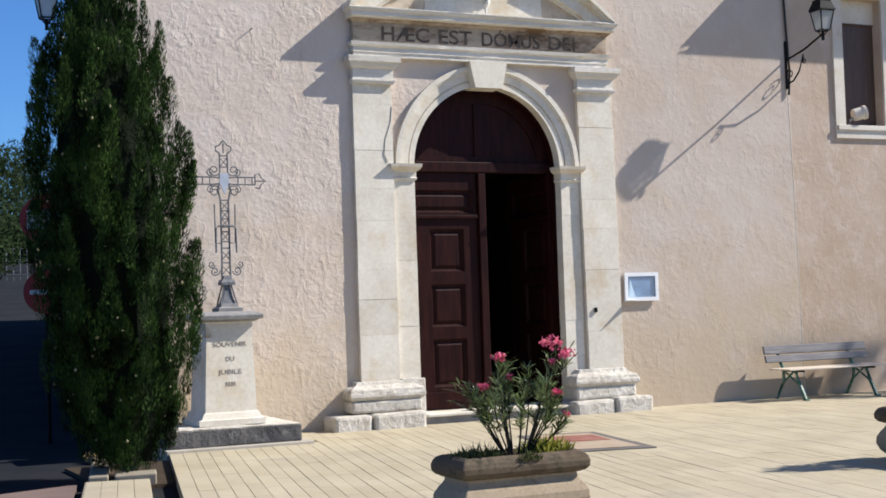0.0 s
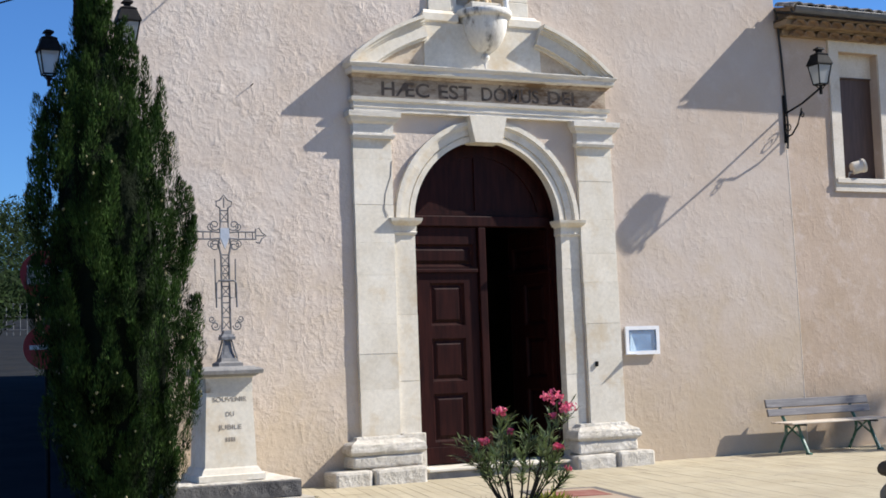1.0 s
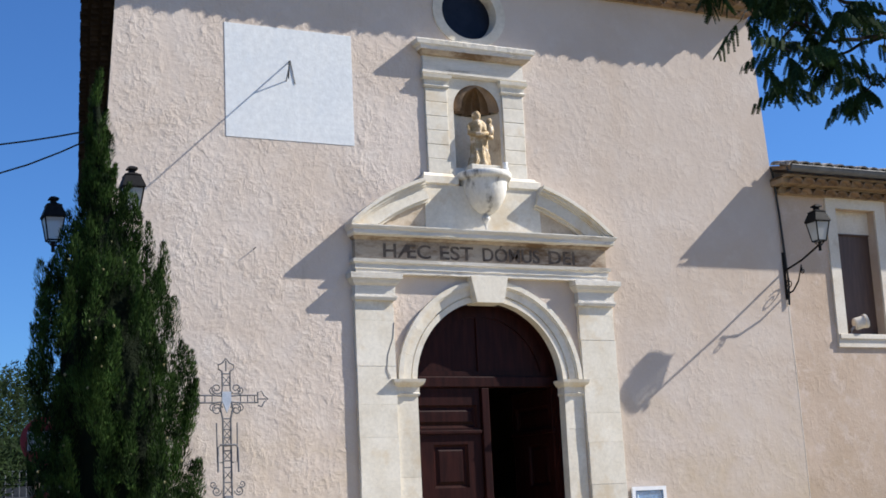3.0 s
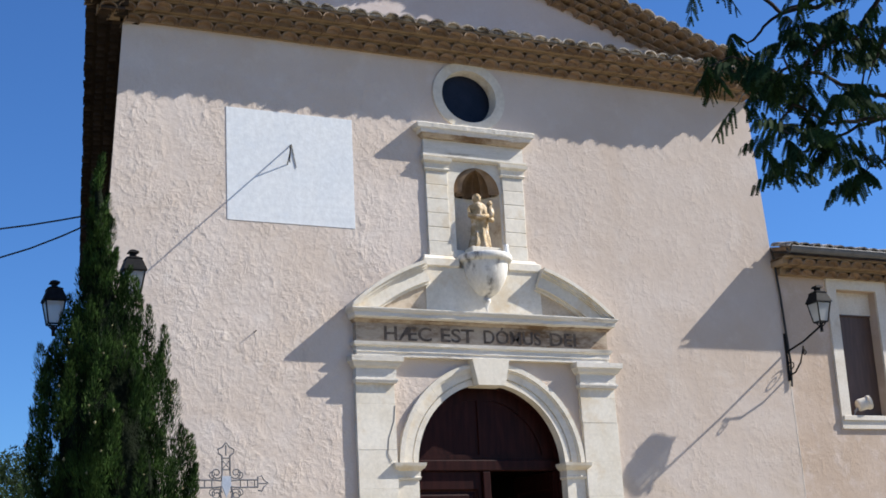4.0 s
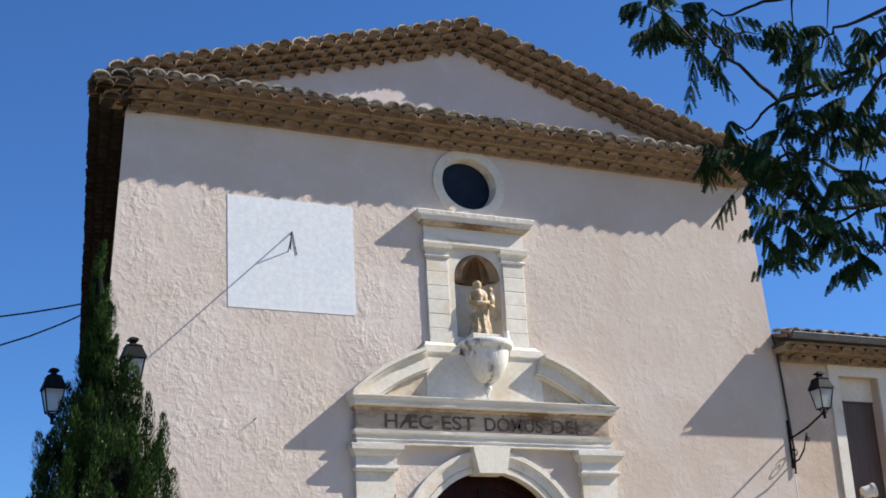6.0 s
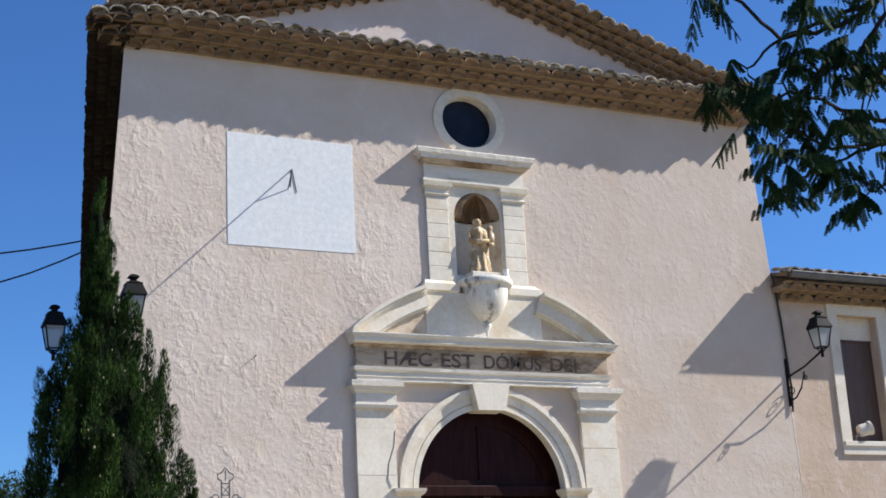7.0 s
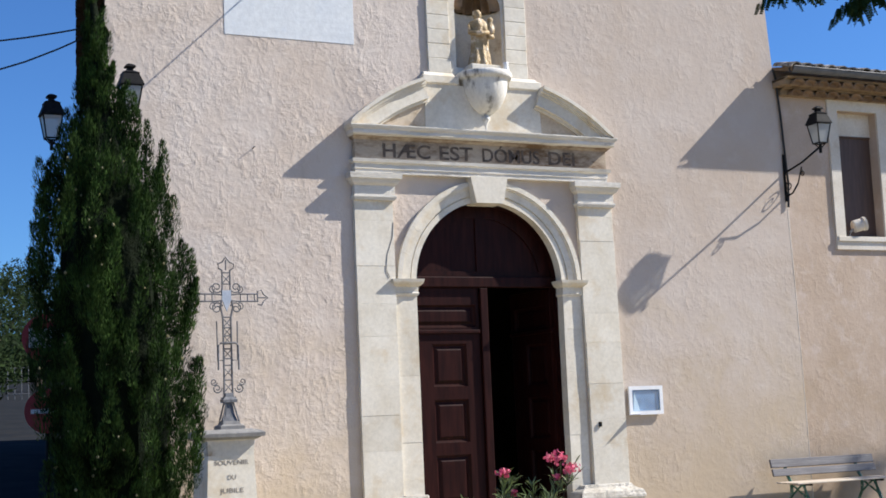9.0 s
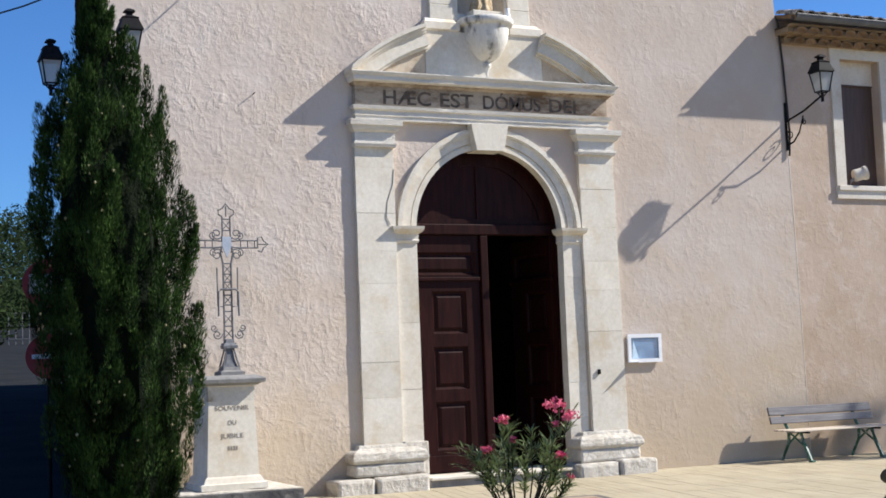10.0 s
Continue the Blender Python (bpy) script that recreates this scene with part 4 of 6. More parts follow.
def statue(at, h):
    """A standing draped figure, kept plain."""
    bm = bmesh.new()
    prof = [(0.0, 0.0), (0.19, 0.0), (0.20, 0.03), (0.175, 0.14), (0.155, 0.28), (0.145, 0.42), (0.155, 0.54), (0.172, 0.64), (0.178, 0.72), (0.15, 0.785), (0.085, 0.82), (0.056, 0.84), (0.066, 0.865),
            (0.078, 0.90), (0.076, 0.945), (0.05, 0.985), (0.0, 1.0)]
    fine = []
    for (r0, z0), (r1, z1) in zip(prof, prof[1:]):
        fine += [(r0 + (r1 - r0) * k / 3, z0 + (z1 - z0) * k / 3) for k in range(3)]
    lathe(bm, [(r * h, z * h) for r, z in fine + [prof[-1]]], at, 56)
    for v in bm.verts:
        d = Vector((v.co.x - at[0], v.co.y - at[1], 0))
        zz = (v.co.z - at[2]) / h
        if zz < 0.8:
            a = math.atan2(d.y, d.x)
            k = 1 + 0.17 * math.sin(a * 8 + zz * 6 + 1.5 * noise.noise(v.co * 6.0)) * (1.05 - zz) * 0.8 + 0.05 * math.sin(a * 4 - zz * 13) + 0.09 * noise.noise(v.co * 26.0)
            v.co.x, v.co.y = at[0] + d.x * k, at[1] + d.y * k * 0.8
        elif zz > 0.83:
            k = 1 + 0.22 * max(0.0, d.y / max(d.length, 1e-5)) + 0.10 * noise.noise(v.co * 40.0)
            v.co.x, v.co.y = at[0] + d.x * k * 0.92, at[1] + d.y * k
        v.co.x += 0.03 * h * math.sin(zz * 3.4)
    c = Vector(at) + Vector((0.20, -0.08, 0.0)) * h
    lathe(bm, [(0.0, 0), (0.06 * h, 0.02 * h), (0.075 * h, 0.10 * h), (0.06 * h, 0.19 * h), (0.025 * h, 0.225 * h), (0.045 * h, 0.25 * h), (0.05 * h, 0.285 * h), (0.03 * h, 0.32 * h), (0.0, 0.325 * h)], c + Vector((0, 0, 0.54 * h)), 14)
    tube(bm, [(at[0] - 0.15 * h, at[1], at[2] + 0.72 * h), (at[0] - 0.19 * h, at[1] - 0.06 * h, at[2] + 0.58 * h), (at[0] - 0.02 * h, at[1] - 0.17 * h, at[2] + 0.54 * h), (at[0] + 0.12 * h, at[1] - 0.15 * h, at[2] + 0.57 * h)], 0.042 * h, 8)
    tube(bm, [(at[0] + 0.17 * h, at[1], at[2] + 0.72 * h), (at[0] + 0.23 * h, at[1] - 0.04 * h, at[2] + 0.58 * h), (at[0] + 0.20 * h, at[1] - 0.14 * h, at[2] + 0.50 * h), (at[0] + 0.10 * h, at[1] - 0.16 * h, at[2] + 0.50 * h)], 0.042 * h, 8)
    ob = new("statue", mesh_of(bm, "statue", GOLD, True))
    tagged(ob, "small worn gilt statue standing in the niche", "statue")


statue((NX - 0.02, -0.03, 6.60), 0.85)
vase = thing("small_vase", "tiny white vase beside the statue plinth", "vase")
part("vase", lathe(bmesh.new(), [(0, 0), (0.035, 0), (0.045, 0.05), (0.03, 0.12), (0.04, 0.16), (0.0, 0.16)], (NX + 0.30, -0.24, 6.48), 10), PAPER, vase, smooth=True)

# ---------------------------------------------------------------- door
door = thing("church_door", "dark varnished wooden double door, one leaf open inwards", "door")
DY = 0.30


def raised_panel(bm, x0, x1, z0, z1, y):
    stack_pts = ((0.0, 0.0), (0.03, 0.028), (0.045, 0.028), (0.09, 0.008))
    loops = []
    for inset, dep in stack_pts:
        loops.append([bm.verts.new((x, y + dep, z)) for x, z in ((x0 + inset, z0 + inset), (x1 - inset, z0 + inset), (x1 - inset, z1 - inset), (x0 + inset, z1 - inset))])
    for a, b4 in zip(loops, loops[1:]):
        for i in range(4):
            bm.faces.new((a[i], a[(i + 1) % 4], b4[(i + 1) % 4], b4[i]))
    bm.faces.new(loops[-1])
    return bm


def leaf(parent, x0, x1, z0, z1, mirror=False):
    lf = new("door_leaf")
    lf.parent = parent
    px0, px1 = x0 + 0.378, x1 - 0.22
    panels = [(px0, px1, 0.43, 1.10), (px0, px1, 1.27, 1.87), (px0, px1, 2.05, 2.65), (x0 + 0.10, x1 - 0.05, 2.88, 3.20)]
    hol = [[(a, c), (b, c), (b, d), (a, d)] for a, b, c, d in panels]
    part("leaf_frame", holed([(x0, z0), (x1, z0), (x1, z1), (x0, z1)], hol, DY, DY + 0.06), DOOR, lf)
    for a, b, c, d in panels:
        bm = raised_panel(bmesh.new(), a, b, c, d, DY + 0.012)
        part("door_panel", bm, DOOR, lf)
    part("rail_moulding", boxed(x0 + 0.01, x1 - 0.01, DY - 0.045, DY - 0.002, 2.795, 2.845, bevel=0.008), DOOR, lf)
    part("kick_board", boxed(x0 + 0.02, x1 - 0.02, DY - 0.02, DY - 0.002, 0.13, 0.36, bevel=0.006), DOOR, lf)
    return lf


leaf(door, CX - RAD - 0.03, 0.02, 0.12, 3.44)
part("meeting_stile", boxed(0.03, 0.15, DY - 0.05, DY + 0.07, 0.12, 3.44, bevel=0.012), DOOR, door)
right_leaf = leaf(door, 0.16, CX + RAD + 0.03, 0.12, 3.44)
hx = CX + RAD - 0.05
part("door_post", boxed(CX + RAD - 0.06, CX + RAD + 0.06, DY - 0.015, DY + 0.10, 0.12, 3.44, bevel=0.006), DOOR, door)
right_leaf.matrix_basis = Matrix.Translation((hx, DY, 0)) @ Matrix.Rotation(radians(-84), 4, 'Z') @ Matrix.Translation((-hx, -DY, 0))
part("transom", boxed(CX - RAD - 0.03, CX + RAD + 0.03, DY - 0.06, DY + 0.08, 3.445, 3.60, bevel=0.015), DOOR, door)
part("fan_frame", holed([(CX - RAD - 0.05, 3.602), (CX + RAD + 0.05, 3.602)] + arc(CX, SPRING + 0.02, RAD + 0.05, RAD + 0.05, 0, 180, 24)[1:-1],
                        [[(CX - 0.06 - 0.9, 3.68), (CX - 0.06, 3.68), (CX - 0.06, SPRING + 0.96)] + arc(CX, SPRING, 0.98, 0.98, 95, 168, 12)[1:-1],
                         [(CX + 0.06, 3.68), (CX + 0.06 + 0.9, 3.68)] + arc(CX, SPRING, 0.98, 0.98, 12, 85, 12)[1:-1] + [(CX + 0.06, SPRING + 0.96)]], DY, DY + 0.06), DOOR, door)
part("fan_panel", prism(bmesh.new(), [(CX - 1.0, 3.62), (CX + 1.0, 3.62)] + arc(CX, SPRING, 1.02, 1.02, 6, 174, 20), DY + 0.025, DY + 0.05), DOOR, door, "plain arched panel over the door")
bm = bmesh.new()
line_o = [(CX - HOLE + 0.004, 0.11)] + arc(CX, SPRING, HOLE - 0.004, HOLE - 0.004, 180, 0, 24) + [(CX + HOLE - 0.004, 0.11)]
line_i = [(CX - RAD + 0.006, 0.11)] + arc(CX, SPRING, RAD - 0.006, RAD - 0.006, 180, 0, 24) + [(CX + RAD - 0.006, 0.11)]
prism(bm, line_o + line_i[::-1], REVEAL + 0.002, 0.44)
part("lining", bm, DOOR, door, "dark timber lining round the opening")
part("threshold", boxed(CX - RAD - 0.02, CX + RAD + 0.02, -0.22, 0.60, -0.12, 0.066, bevel=0.010), STONE_GREY, None)
tagged(bpy.data.objects["threshold"], "grey stone doorstep", "doorstep", kind="structure")
tread = part("step_tread", boxed(CX - RAD - 0.02, CX + RAD + 0.02, -0.27, 0.60, 0.067, 0.108, bevel=0.010), STONE, None)
tagged(tread, "pale marble tread on the doorstep", "doorstep", kind="structure")
lock = thing("lock_plate", "small dark iron plate on a pilaster", "plate")
part("plate", boxed(1.695, 1.735, -0.092, -0.060, 1.40, 1.47, bevel=0.004), IRON, lock)

# ---------------------------------------------------------------- notice box
nb = thing("notice_box", "white framed glass notice box fixed to the wall", "notice box")
bx0, bx1, bz0, bz1 = 2.24, 2.83, 1.545, 1.965
part("case", boxed(bx0 + 0.02, bx1 - 0.02, -0.03, 0.01, bz0 + 0.02, bz1 - 0.02, bevel=0.004), WHITE_PAINT, nb)
part("frame", holed([(bx0, bz0), (bx1, bz0), (bx1, bz1), (bx0, bz1)], [[(bx0 + .055, bz0 + .055), (bx1 - .055, bz0 + .055), (bx1 - .055, bz1 - .055), (bx0 + .055, bz1 - .055)]], -0.062, -0.03), WHITE_PAINT, nb)
part("notice", boxed(bx0 + 0.07, bx1 - 0.06, -0.036, -0.032, bz0 + 0.06, bz1 - 0.06), POSTER, nb, "bluish faded notice sheet")
part("sheet", prism(bmesh.new(), [(bx0 + 0.075, bz0 + 0.06), (bx0 + 0.19, bz0 + 0.06), (bx0 + 0.10, bz0 + 0.33)], -0.044, -0.041), PAPER, nb, "white folded paper")
pn = part("pane", boxed(bx0 + 0.05, bx1 - 0.05, -0.056, -0.052, bz0 + 0.05, bz1 - 0.05), PANE, nb)
pn.visible_shadow = False
bm = bmesh.new()       # plate added at the lower corner only for the shadow streak it throws
for z in (bz0 + 0.006, bz0 + 0.014):
    [bm.verts.new(c) for c in ((bx0 + 0.004, -0.03, z), (bx0 + 0.20, -0.03, z), (bx0 + 0.06, -0.24, z))]
bm.verts.ensure_lookup_table()
for f in ((0, 1, 2), (5, 4, 3), (0, 3, 4, 1), (1, 4, 5, 2), (2, 5, 3, 0)):
    bm.faces.new([bm.verts[i] for i in f])
part("stay", bm, WHITE_PAINT, nb, "thin edge-on plate added to cast a streak of shadow")


# ---------------------------------------------------------------- house beside the church
house = thing("house", "ochre roughcast house joined to the church", "house")
win_hole = [(6.60, 4.27), (7.44, 4.27), (7.44, 6.36), (6.60, 6.36)]
part("wall", holed([(5.15, -0.4), (14.0, -0.4), (14.0, 6.9), (5.15, 6.9)], [win_hole], 0.008, 0.5), PLASTER_HOUSE, house)
part("rear_wall", boxed(5.8, 14.0, 7.5, 8.0, -0.4, 6.9), PLASTER_HOUSE, house)
part("end_wall", boxed(13.5, 14.0, 0.5, 7.5, -0.4, 6.9), PLASTER_HOUSE, house)
win = new("window")
win.parent = house
part("frame", holed([(6.40, 4.06), (7.66, 4.06), (7.66, 6.53), (6.40, 6.53)], [win_hole], -0.03, 0.012), HOUSE_TRIM, win, "smooth cream window surround")
part("box_panel", boxed(6.60, 7.44, 0.16, 0.24, 5.98, 6.36), HOUSE_TRIM, win)
part("roller_bar", boxed(6.61, 7.43, 0.15, 0.18, 5.955, 5.98, bevel=0.005), SHUTTER, win)
bm = boxed(6.58, 7.46, 0.19, 0.225, 4.27, 5.98, bevel=0.004)
part("shutter", bm, SHUTTER, win, "closed dark brown shutter")
part("sill", boxed(6.42, 7.64, -0.06, 0.20, 4.19, 4.272, bevel=0.008), HOUSE_TRIM, win)
spot = thing("floodlight", "cream cylindrical floodlight on the window sill", "floodlight")
bm = bmesh.new()
lathe(bm, [(0.0, 0.0), (0.085, 0.0), (0.10, 0.02), (0.10, 0.17), (0.115, 0.18), (0.115, 0.22), (0.09, 0.22), (0.08, 0.20), (0.0, 0.20)], (0, 0, 0), 18)
bmesh.ops.transform(bm, matrix=Matrix.Translation((6.80, 0.03, 4.44)) @ Euler((radians(20), radians(75), 0)).to_matrix().to_4x4(), verts=bm.verts)
part("lamp_body", bm, HOUSE_TRIM, spot, smooth=False)
part("bracket", tube(bmesh.new(), [(6.74, 0.06, 4.272), (6.76, 0.05, 4.36), (6.84, 0.04, 4.42)], 0.02), ZINC, spot)
h_eave = thing("genoise_eave", "two rows of clay tiles under the house roof edge", "eave", "genoise eaves")
eave(h_eave, Vector((5.53, 0.012, 6.53)), (1, 0, 0), (0, -1, 0), (0, 0, 1), 5.2, 2, 0.12, 0.44, cap=False, lead=0.45)
gut = thing("gutter", "grey zinc half-round gutter along the house eave", "gutter")
bm = bmesh.new()
prev = None
for x in (5.28, 10.5):
    ringv = [bm.verts.new((x, -0.55 + 0.075 * math.cos(a), 6.86 + 0.085 * math.sin(a))) for a in [math.pi + math.pi * i / 10 for i in range(11)]]
    ringv += [bm.verts.new((x, -0.55 + 0.068 * math.cos(a), 6.86 + 0.078 * math.sin(a))) for a in [math.pi + math.pi * i / 10 for i in range(10, -1, -1)]]
    if prev:
        for i in range(len(ringv)):
            bm.faces.new((prev[i], prev[(i + 1) % len(ringv)], ringv[(i + 1) % len(ringv)], ringv[i]))
    else:
        bm.faces.new(ringv)
    prev = ringv
part("channel", bm, ZINC_DARK, gut)
bm = bmesh.new()
tube(bm, [(5.28, -0.627, 6.862), (10.5, -0.627, 6.862)], 0.010, 6)
part("rim", bm, ZINC_DARK, gut)
h_roof = thing("house_roof", "low clay tile roof on the house", "roof")
bm = bmesh.new()
vs = [bm.verts.new(p) for p in ((5.30, -0.55, 6.86), (14.3, -0.55, 6.86), (14.3, 4.0, 8.0), (5.95, 4.0, 8.0), (5.30, -0.55, 6.80), (14.3, -0.55, 6.80), (14.3, 4.0, 7.94), (5.95, 4.0, 7.94))]
for f in ((0, 1, 2, 3), (7, 6, 5, 4), (0, 4, 5, 1), (1, 5, 6, 2), (2, 6, 7, 3), (3, 7, 4, 0)):
    bm.faces.new([vs[i] for i in f])
part("roof_slope", bm, TILE, h_roof)
for k in range(22):
    piece("cover_tile", CAP, h_roof, pose(5.36 + k * 0.235, -0.58 + random.uniform(-.02, .02), 6.86, 14, random.uniform(-4, 4), random.uniform(-3, 3)))
joint = thing("wall_conduit", "thin pale conduit running down the wall joint", "conduit")
part("pipe", tube(bmesh.new(), [(5.455, 0.003, 4.85), (5.50, 0.003, 3.4), (5.535, 0.003, 1.6), (5.555, 0.003, -0.02)], 0.007), HOUSE_TRIM, joint)


# ---------------------------------------------------------------- street lanterns
def lantern(base, arm, lift=0.0, label=""):
    """A wrought-iron wall lantern: base on the wall, arm the way out, the lantern's middle over the arm's end."""
    ob = thing("wall_lantern", label, "lantern", "street lanterns", at=base)
    arm = Vector(arm)
    L = arm.length
    d = arm.normalized()
    B = Vector(base)
    side_v = d.cross(Vector((0, 0, 1)))
    part("wall_plate", tube(bmesh.new(), [B + d * 0.015 + Vector((0, 0, -0.14)), B + d * 0.015 + Vector((0, 0, 0.62))], 0.022), IRON, ob)
    bm = bmesh.new()
    e = B + d * L + Vector((0, 0, 0.50 + lift))
    tube(bm, [B + d * 0.02 + Vector((0, 0, 0.32)), B + d * L * 0.5 + Vector((0, 0, 0.41)), e], 0.016)
    tube(bm, [B + d * 0.03 + Vector((0, 0, -0.06)), B + d * L * 0.2 + Vector((0, 0, -0.03)), B + d * L * 0.36 + Vector((0, 0, 0.10)), B + d * L * 0.48 + Vector((0, 0, 0.34))], 0.014)
    for c0, cz, r in ((0.12, 0.10, 0.08), (0.50, 0.24, 0.05)):
        pts = [B + d * (L * c0 + p[0]) + Vector((0, 0, cz + p[2])) for p in scroll(0, 0, r, 1.4, 90)]
        tube(bm, pts, 0.009, 5)
    tube(bm, [e + Vector((0, 0, -0.10)), e + Vector((0, 0, 0.03))], 0.024, 8)
    part("bracket", bm, IRON, ob, "scrolled iron bracket")
    o = B + d * L + Vector((0, 0, 0.55 + lift))
    w0, w1, h = 0.076, 0.124, 0.30
    ax, ay = d, side_v
    def corner(w, z, i):
        sx, sy = ((1, 1), (-1, 1), (-1, -1), (1, -1))[i]
        return o + ax * (w * sx) + ay * (w * sy) + Vector((0, 0, z))
    for i in range(4):
        part("corner_bar", tube(bmesh.new(), [corner(w0, 0, i), corner(w1, h, i)], 0.011, 5), IRON, ob)
        part("lower_rail", tube(bmesh.new(), [corner(w0, 0, i), corner(w0, 0, (i + 1) % 4)], 0.012, 5), IRON, ob)
        part("upper_rail", tube(bmesh.new(), [corner(w1, h, i), corner(w1, h, (i + 1) % 4)], 0.016, 5), IRON, ob)
        part("stay", tube(bmesh.new(), [corner(w0 * 0.8, 0, i), o + Vector((0, 0, -0.09))], 0.009, 5), IRON, ob)
    for i in range(4):
        bm = bmesh.new()
        bm.faces.new([bm.verts.new(c) for c in (corner(w0 * .98, 0.01, i), corner(w0 * .98, 0.01, (i + 1) % 4), corner(w1 * .98, h - .01, (i + 1) % 4), corner(w1 * .98, h - .01, i))])
        part("pane", bm, FROST, ob)
    bm = bmesh.new()
    prev = None
    for w, z in ((0.146, h), (0.142, h + 0.02), (0.096, h + 0.14), (0.101, h + 0.158), (0.072, h + 0.175), (0.035, h + 0.195), (0.035, h + 0.225), (0.065, h + 0.235), (0.058, h + 0.255), (0.02, h + 0.28)):
        ringv = [bm.verts.new(corner(w, z, i)) for i in range(4)]
        if prev:
            for i in range(4):
                bm.faces.new((prev[i], prev[(i + 1) % 4], ringv[(i + 1) % 4], ringv[i]))
        else:
            bm.faces.new(ringv[::-1])
        prev = ringv
    bm.faces.new(prev)
    part("roof", bm, IRON, ob, "black tapered lantern hood")
    return ob


lantern((5.44, 0.0, 4.95), (-0.03, -0.93, 0), 0.07, label="black iron wall lantern on a scrolled bracket above the bench")
lantern((-5.19, 0.0, 4.92), (0.0, -0.85, 0), label="black iron wall lantern at the church corner, on the facade")
lantern((-5.28, 0.45, 4.80), (-0.62, 0.0, 0), label="black iron wall lantern at the church corner, over the road")
cb = thing("wall_cable", "black cable dropping beside the house eave", "cable")
part("cable", tube(bmesh.new(), [(5.28, -0.10, 6.95), (5.36, -0.06, 6.80), (5.39, -0.04, 6.55), (5.43, -0.03, 6.2), (5.46, -0.03, 5.6), (5.49, -0.03, 5.1), (5.46, -0.03, 4.72)], 0.018), CABLE, cb)
for (z0, z1, z2) in ((6.98, 6.80, 6.56), (6.86, 6.40, 6.08)):
    cab = thing("overhead_cable", "black cable strung from the church over the road", "cable", "overhead cables")
    pts = [(-5.35 - 0.4 * k, 0.9, z0 + (z2 - z0) * (k / 5) - 0.22 * math.sin(math.pi * min(1, k / 5)) * (z0 - z1)) for k in range(0, 28)]
    part("cable", tube(bmesh.new(), pts, 0.012), CABLE, cab)
wire = thing("thin_wire", "thin grey wire looped beside the arch", "wire")
part("wire", tube(bmesh.new(), [(-1.42, -0.067, 4.30), (-1.44, -0.067, 4.1), (-1.53, -0.067, 3.85), (-1.55, -0.067, 3.65), (-1.50, -0.068, 3.54)], 0.0045), IRON_GREY, wire)

# ---------------------------------------------------------------- mission cross on its pedestal
slab = thing("cross_base", "worn grey stone slab step under the memorial pedestal", "stone base")
part("slab", wear(boxed(-4.98, -3.33, -1.46, -0.02, 0.0, 0.205, bevel=0.02, rough=0.01), 16, 0.016, 0.05, 0.5), SLAB_DARK, slab)
part("slab_top", wear(boxed(-4.975, -3.34, -1.455, -0.03, 0.196, 0.222, bevel=0.010, rough=0.008), 16, 0.016, 0.06, 0.5), STONE_OLD, slab)
part("footing", boxed(-5.02, -3.22, -1.58, -0.01, -0.2, 0.004, bevel=0.01), CONCRETE, slab)
ped = thing("memorial_pedestal", "pale stone pedestal with carved dedication", "pedestal")
PXC, PYF = -4.10, -1.12
part("foot", stack(bmesh.new(), [(0.222, -4.52, -3.70, -1.20, -0.40), (0.29, -4.52, -3.70, -1.20, -0.40), (0.30, -4.48, -3.73, -1.17, -0.43), (0.36, -4.45, -3.76, -1.145, -0.45), (0.38, -4.43, -3.78, -1.13, -0.47)]), STONE, ped)
part("shaft", stack(bmesh.new(), [(0.38, -4.425, -3.785, PYF - 0.01, -0.48), (1.27, -4.39, -3.82, PYF, -0.52)]), STONE, ped, "tapered dressed stone shaft")
part("neck", stack(bmesh.new(), [(1.27, -4.39, -3.82, PYF, -0.52), (1.44, -4.395, -3.815, PYF - .005, -0.515), (1.455, -4.41, -3.80, PYF - .02, -0.50)]), STONE_DIRTY, ped, "brownish weathered neck block")
part("cap", wear(stack(bmesh.new(), [(1.456, -4.42, -3.79, PYF - .03, -0.49), (1.485, -4.47, -3.74, PYF - .08, -0.45), (1.488, -4.50, -3.71, PYF - .11, -0.43), (1.53, -4.505, -3.705, PYF - .115, -0.43), (1.545, -4.49, -3.72, PYF - .10, -0.44), (1.58, -4.40, -3.80, PYF - .01, -0.5)]), 10, 0.008, 0.03, 0.5), STONE_GREY, ped, "thin grey moulded capstone")
for txt, z, w in (("SOUVENIR", 1.185, 0.42), ("DU", 1.01, 0.10), ("JUBILE", 0.855, 0.29)):
    lettering(txt, 0.080, (-4.105, PYF - 0.003 - (1.27 - z) * 0.0112, z), LETTER_GREY, ped, "inscription", w, thick=0.0008)
bm = bmesh.new()
for k in range(4):
    box(bm, -4.165 + k * 0.033, -4.145 + k * 0.033, -1.1295, -1.12, 0.685, 0.735)
part("inscription_bars", bm, LETTER_GREY, ped)

cross = thing("iron_cross", "openwork grey wrought-iron cross on a flared foot", "cross")
QX, QY = -4.03, -0.82


